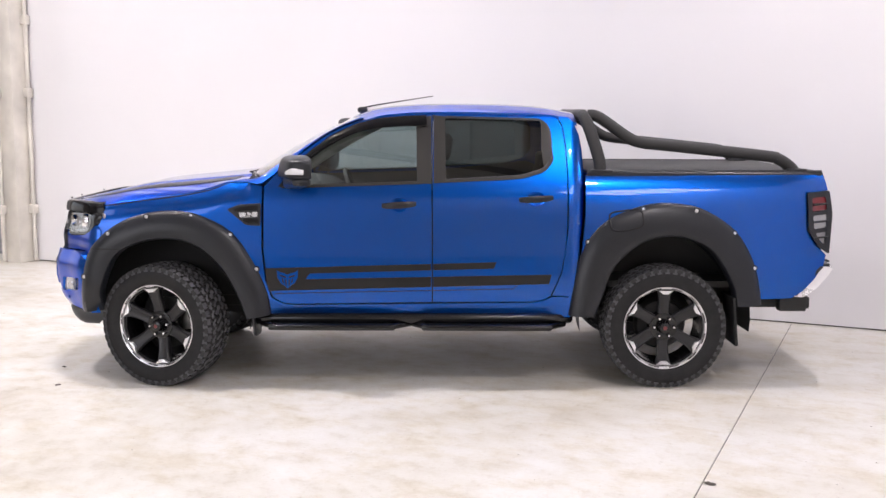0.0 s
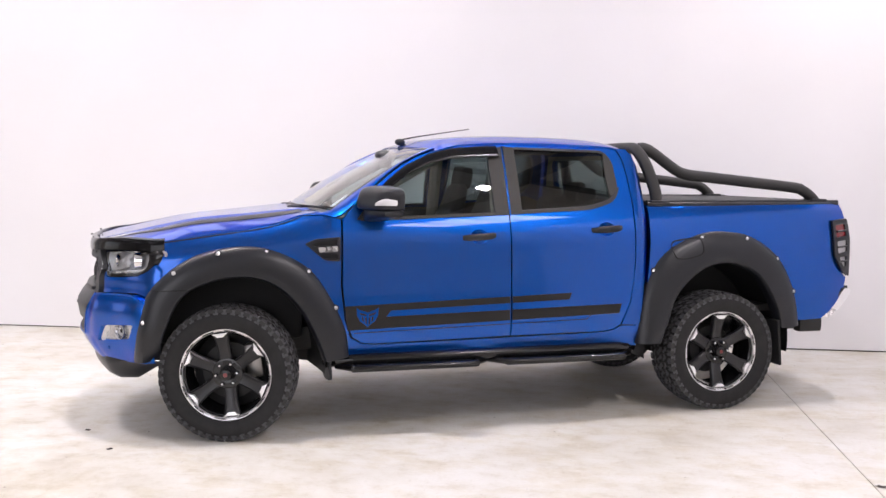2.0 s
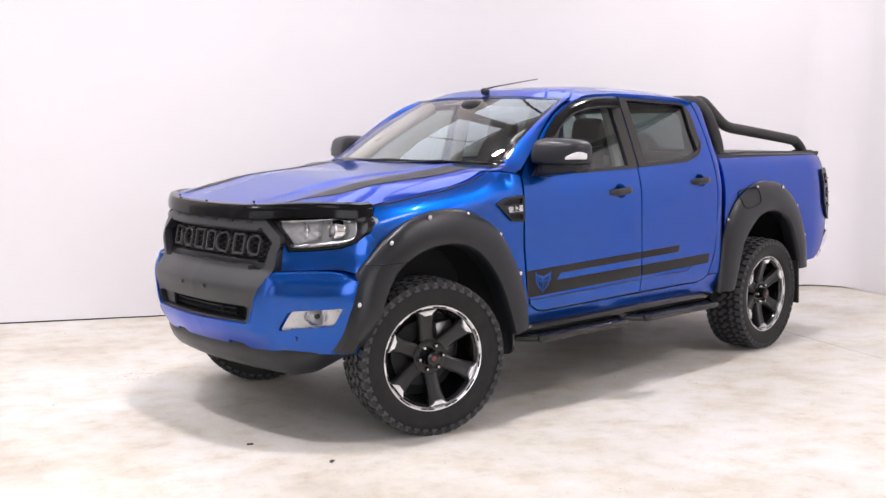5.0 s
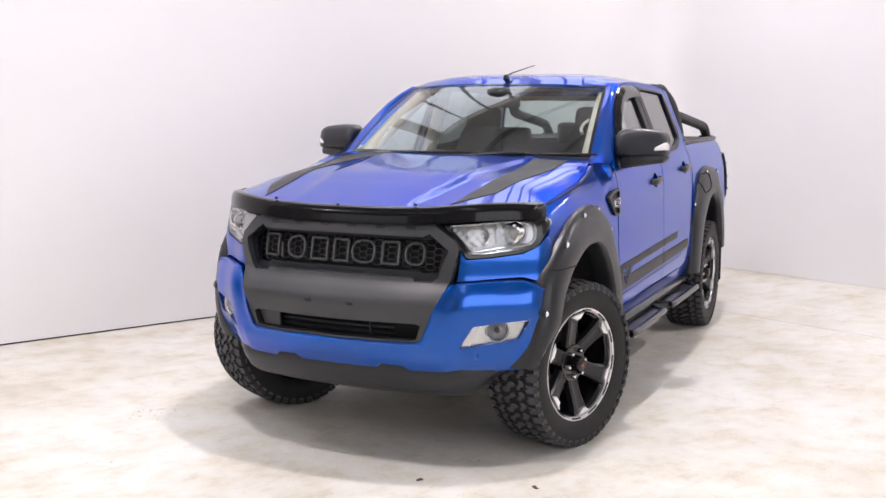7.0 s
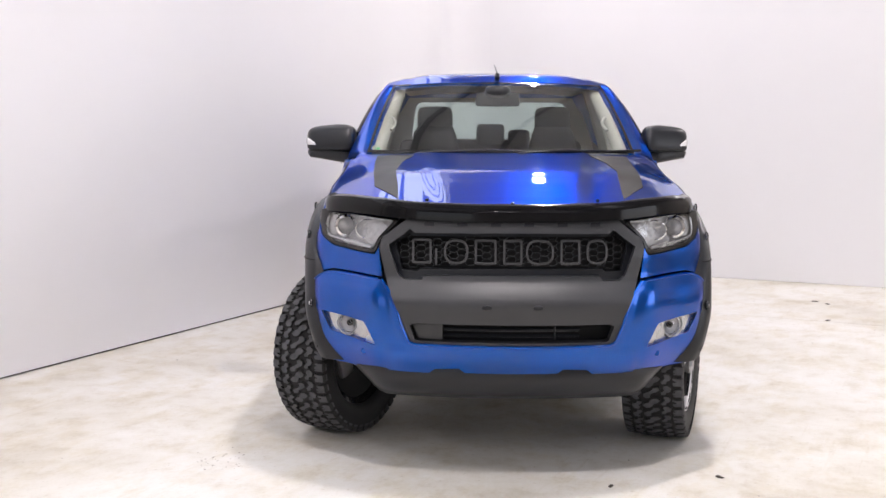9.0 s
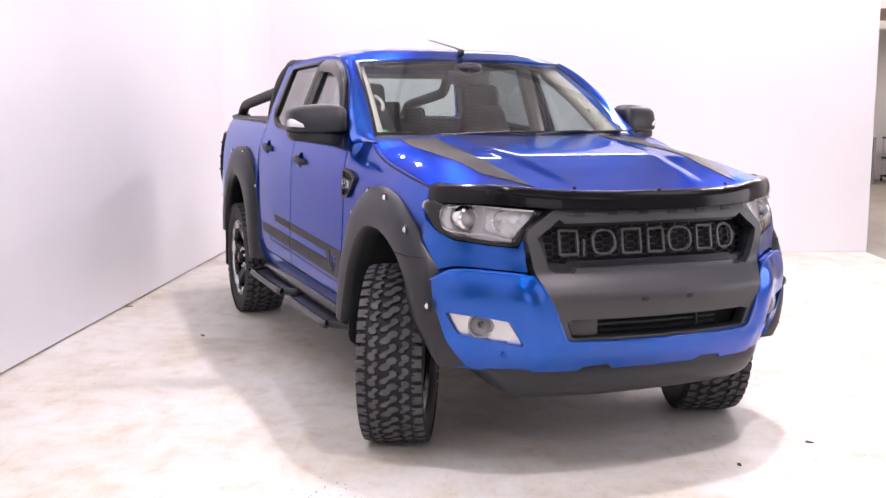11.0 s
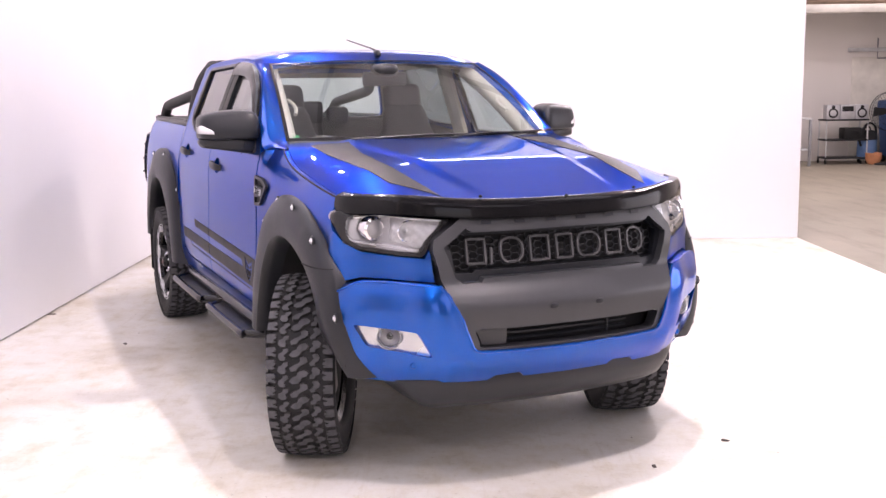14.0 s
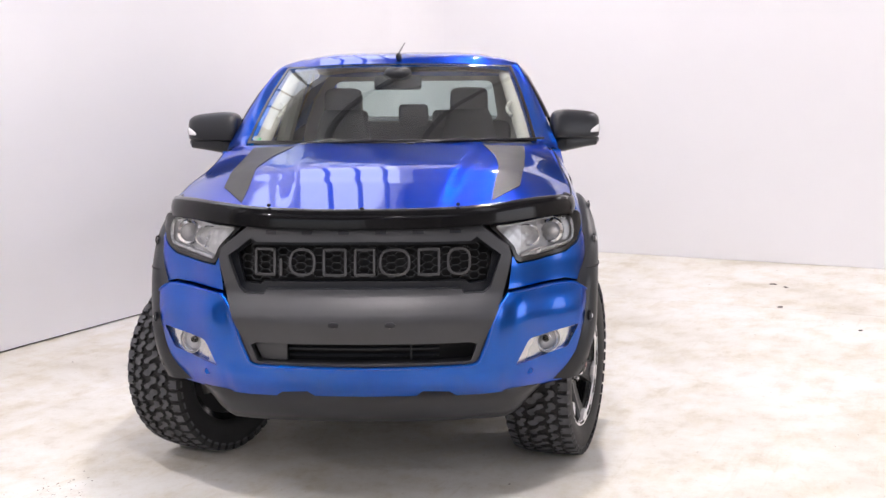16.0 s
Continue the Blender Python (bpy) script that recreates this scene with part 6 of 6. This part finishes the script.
# ---------------------------------------------------------------- underside
for y in (-.42, .42):
    part("chassis_rail", box(-.50, 4.10, y - .04, y + .04, .44, .58, .01), CHASSIS, truck)
part("engine_block", box(-.60, .50, -.55, .55, .52, .98, .03), DEEP, truck)
part("sump_guard", moved(box(-.30, .32, -.35, .35, -.01, .01, .004), Matrix.Translation((-.12, 0, .36)) @ Matrix.Rotation(radians(10), 4, "Y")), CHASSIS, truck)
part("gearbox", moved(blob(0, 0, 0, .75, .17, .13, 3.0), Matrix.Translation((1.1, 0, .47))), CHASSIS, truck)
part("prop_shaft", tube([(1.7, 0, .45), (3.1, 0, .40)], .035, 10), CHASSIS, truck)
part("rear_axle", tube([(3.22, -.62, .38), (3.22, .62, .38)], .05, 12), CHASSIS, truck)
part("differential", moved(blob(0, 0, 0, .15, .14, .14, 2.4), Matrix.Translation((3.20, 0, .38))), CHASSIS, truck)
part("front_crossmember", tube([(0, -.60, .37), (0, -.3, .42), (0, .3, .42), (0, .60, .37)], .045, 10), CHASSIS, truck)
part("exhaust", tube(spline([(1.3, .25, .42), (2.2, .33, .41), (2.9, .36, .44), (3.3, .5, .60), (3.9, .52, .45)], 5), .028, 8), CHASSIS, truck)
part("fuel_tank", box(1.6, 2.6, -.36, -.06, .38, .56, .04), CHASSIS, truck)
for y in (-.56, .56):
    for k in range(3):
        part("leaf_spring", tube(spline([(2.62 + .12 * k, y, .50), (3.22, y, .335 - .015 * k + .03), (3.85 - .12 * k, y, .52)], 6), .022, 6), CHASSIS, truck)
    part("strut", tube([(.05, y * .95, .35), (.08, y * .9, .85)], .04, 10), CHASSIS, truck)

# ---------------------------------------------------------------- wheels
R_TYRE = .383
tyre_prof = [(.252, -.105), (.262, -.118), (.285, -.128), (.315, -.134), (.345, -.133), (.363, -.127), (.372, -.118), (.376, -.10), (.3775, -.05), (.378, 0), (.3775, .05), (.376, .10), (.372, .118), (.363, .127), (.345, .133), (.315, .134), (.285, .128), (.262, .118), (.252, .105)]
tyre_bm = lathe(tyre_prof, 72)
tread_bm = bmesh.new()
PITCH = 46


def tread_block(poly, a0, h0=.370, h1=.3905):
    """A rubber block: its outline in (along the tread, across it), in metres."""
    def at(s, w, top):
        a = a0 + s / R_TYRE
        r = (h1 if top else h0) - .006 * (abs(w) / .115) ** 3
        return (r * math.cos(a), w, r * math.sin(a))
    k = len(poly)
    cs, cw_ = sum(p[0] for p in poly) / k, sum(p[1] for p in poly) / k
    lo = [tread_bm.verts.new(at(cs + (s - cs) * 1.04, cw_ + (w - cw_) * 1.04, False)) for s, w in poly]
    hi = [tread_bm.verts.new(at(cs + (s - cs) * .90, cw_ + (w - cw_) * .92, True)) for s, w in poly]
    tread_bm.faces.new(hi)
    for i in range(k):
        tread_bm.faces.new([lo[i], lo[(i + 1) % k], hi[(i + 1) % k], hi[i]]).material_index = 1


arc = 2 * math.pi * R_TYRE / PITCH
# outlines in (pitches along, metres across)
BONE = ([(-.62, -.034), (-.34, -.040), (-.10, -.022), (.04, -.004), (.22, .006), (.50, .004), (.62, .022), (.48, .036), (.18, .038), (-.02, .024), (-.16, .006), (-.34, -.004), (-.56, -.010)],
        [(-.56, -.028), (-.36, -.042), (-.06, -.030), (.10, -.010), (.34, -.006), (.56, .008), (.60, .028), (.36, .042), (.10, .034), (-.06, .012), (-.30, .006), (-.52, -.006)])
HOOK = ([(-.50, .046), (-.30, .040), (-.08, .050), (.10, .060), (.36, .052), (.50, .060), (.46, .078), (.20, .086), (-.06, .082), (-.22, .066), (-.44, .064)],
        [(-.46, .042), (-.20, .042), (.02, .056), (.24, .050), (.48, .056), (.50, .074), (.26, .088), (-.10, .084), (-.20, .068), (-.44, .062)])
LUG = ([(-.37, .136), (.37, .136), (.40, .108), (.30, .094), (.16, .108), (.06, .096), (-.12, .092), (-.18, .106), (-.26, .094), (-.37, .098)],
       [(-.35, .136), (.35, .136), (.36, .112), (.44, .094), (.26, .090), (.08, .112), (.0, .094), (-.16, .092), (-.35, .098)])
for k in range(PITCH):
    a0, odd = 2 * math.pi * k / PITCH, k % 2
    tread_block([(s * arc, w) for s, w in BONE[odd]], a0)
    for sg in (1, -1):
        tread_block([(sg * s * arc, sg * w) for s, w in HOOK[odd if sg > 0 else 1 - odd]], a0 + sg * .30 * arc / R_TYRE)
        tread_block([(sg * s * arc, sg * w) for s, w in LUG[odd]], a0 + sg * .05 * arc / R_TYRE)
tidy(tread_bm)
# raised side-wall blocks
for k in range(PITCH):
    for sg in (-1, 1):
        a = 2 * math.pi * (k + (.5 if sg < 0 else 0)) / PITCH
        pts = []
        for r, d in ((.349, .30), (.379, .36)):
            for s in (-d, d):
                aa = a + s * 2 * math.pi / PITCH
                pts.append((r * math.cos(aa), sg * (.1365 if r < .36 else .131), r * math.sin(aa)))
        v = [tread_bm.verts.new(p) for p in (pts[0], pts[1], pts[3], pts[2])]
        tread_bm.faces.new(v)
rim_bm = lathe([(.250, -.118), (.256, -.112), (.252, -.100), (.236, -.085), (.232, .0), (.225, .09), (.252, .105)], 64)
# six broad spokes and the hub
for k in range(6):
    a = math.pi / 2 + k * math.pi / 3
    rows = []
    for r, w, y in ((.045, .032, -.062), (.085, .036, -.070), (.12, .034, -.074), (.17, .035, -.086), (.21, .041, -.098), (.240, .050, -.106)):
        rows.append([Vector((r, y + .040, -w)), Vector((r, y + .008, -w)), Vector((r, y, -w + .010)), Vector((r, y + .004, -w * .3)), Vector((r, y + .004, w * .3)), Vector((r, y, w - .010)), Vector((r, y + .008, w)), Vector((r, y + .040, w))])
    spoke_bm = tidy(loft(rows, ring=True)) if k == 0 else spoke_bm
merge(rim_bm, lathe([(0, -.066), (.040, -.068), (.060, -.074), (.086, -.070), (.092, -.05), (.092, .0), (0, .0)], 36))
ring_bm = lathe([(.246, -.108), (.249, -.1150), (.262, -.1195), (.2655, -.116), (.2655, -.100), (.246, -.100)], 72)
patch_bm = prism([(.216, -.020), (.228, -.030), (.243, -.048), (.243, .048), (.228, .030), (.216, .020)], lambda r, s, d: Vector((r * math.cos(s / .24), -d, r * math.sin(s / .24))), .100, .1165, .002)
slot_bm = prism([(.250, -.016), (.2575, -.016), (.2575, .016), (.250, .016)], lambda r, s, d: Vector((r * math.cos(s / .25), -d, r * math.sin(s / .25))), .110, .1192)
cap_bm = lathe([(0, -.124), (.022, -.124), (.032, -.119), (.036, -.110), (.038, -.08), (.038, -.06)], 28)
logo_bm = lathe([(0, -.1258), (.012, -.1258), (.014, -.123)], 6)
nut_bm = lathe([(0, -.100), (.006, -.100), (.0105, -.095), (.0105, -.068)], 6)
disc_bm = lathe([(.06, .03), (.165, .03), (.165, .055), (.06, .055)], 40)
drum_bm = lathe([(0, .01), (.15, .02), (.165, .05), (.165, .10), (0, .10)], 36)
# a black disc added for the shade on the wheel's inner side
wheel_shade_bm = lathe([(.0, .085), (.16, .085), (.222, .075), (.224, .08), (.16, .092), (0, .092)], 40)
cal_bm = moved(box(-.05, .05, .0, .09, -.10, .10, .02), Matrix.Translation((.14, .02, .04)))


def as_mesh(name, bm, mat, angle=38):
    me = bpy.data.meshes.new(name)
    bm.to_mesh(me)
    bm.free()
    me.materials.append(mat)
    me.shade_smooth()
    me.set_sharp_from_angle(angle=radians(angle))
    return me


M = {n: as_mesh(n, b, m) for n, b, m in (("wheel", rim_bm, GLOSSBLACK), ("tyre", tyre_bm, RUBBER), ("tread", tread_bm, TREAD), ("rim_lip", ring_bm, MACHINED), ("spoke", spoke_bm, SATINBLACK), ("lip_slot", slot_bm, DEEP), ("lip_pad", patch_bm, MACHINED),
                                           ("centre_cap", cap_bm, GLOSSBLACK), ("cap_emblem", logo_bm, EMBLEMRED), ("wheel_nut", nut_bm, CHROME), ("brake_disc", disc_bm, CHASSIS), ("brake_drum", drum_bm, CHASSIS), ("brake_caliper", cal_bm, STEEL), ("brake_shield", wheel_shade_bm, DEEP))}
M["tread"].materials.append(GROOVE_SHADE)
for x, y, steer, spin in ((.041, -.758, -18.5, -8), (.092, .762, -27, 17), (3.212, -.758, 0, 0), (3.212, .758, 0, 40)):
    turn = Matrix.Translation((x, y, R_TYRE)) @ Matrix.Rotation(radians(steer + (180 if y > 0 else 0)), 4, "Z") @ Matrix.Rotation(radians(spin), 4, "Y")
    wheel = shared("wheel", M["wheel"], truck, turn)
    wheel["label"] = "gloss black six-spoke wheel with a machined lip"
    ty = shared("tyre", M["tyre"], wheel)
    ty["label"] = "chunky all-terrain tyre"
    for n in ("tread", "rim_lip", "centre_cap", "cap_emblem"):
        shared(n, M[n], wheel)
    for k in range(6):
        a = math.pi / 2 + (k + .5) * math.pi / 3
        shared("wheel_nut", M["wheel_nut"], wheel, Matrix.Translation((.062 * math.cos(a), 0, .062 * math.sin(a))))
    for k in range(6):
        a = math.pi / 2 + k * math.pi / 3
        shared("spoke", M["spoke"], wheel, Matrix.Rotation(-a, 4, "Y"))
        shared("lip_pad", M["lip_pad"], wheel, Matrix.Rotation(-a, 4, "Y"))
        for b in (-.33, -.19, .19, .33):
            shared("lip_slot", M["lip_slot"], wheel, Matrix.Rotation(-a - b, 4, "Y"))
    if x < 1:
        shared("brake_disc", M["brake_disc"], wheel)
        shared("brake_caliper", M["brake_caliper"], wheel)
        shared("brake_shield", M["brake_shield"], wheel)
    else:
        shared("brake_drum", M["brake_drum"], wheel)
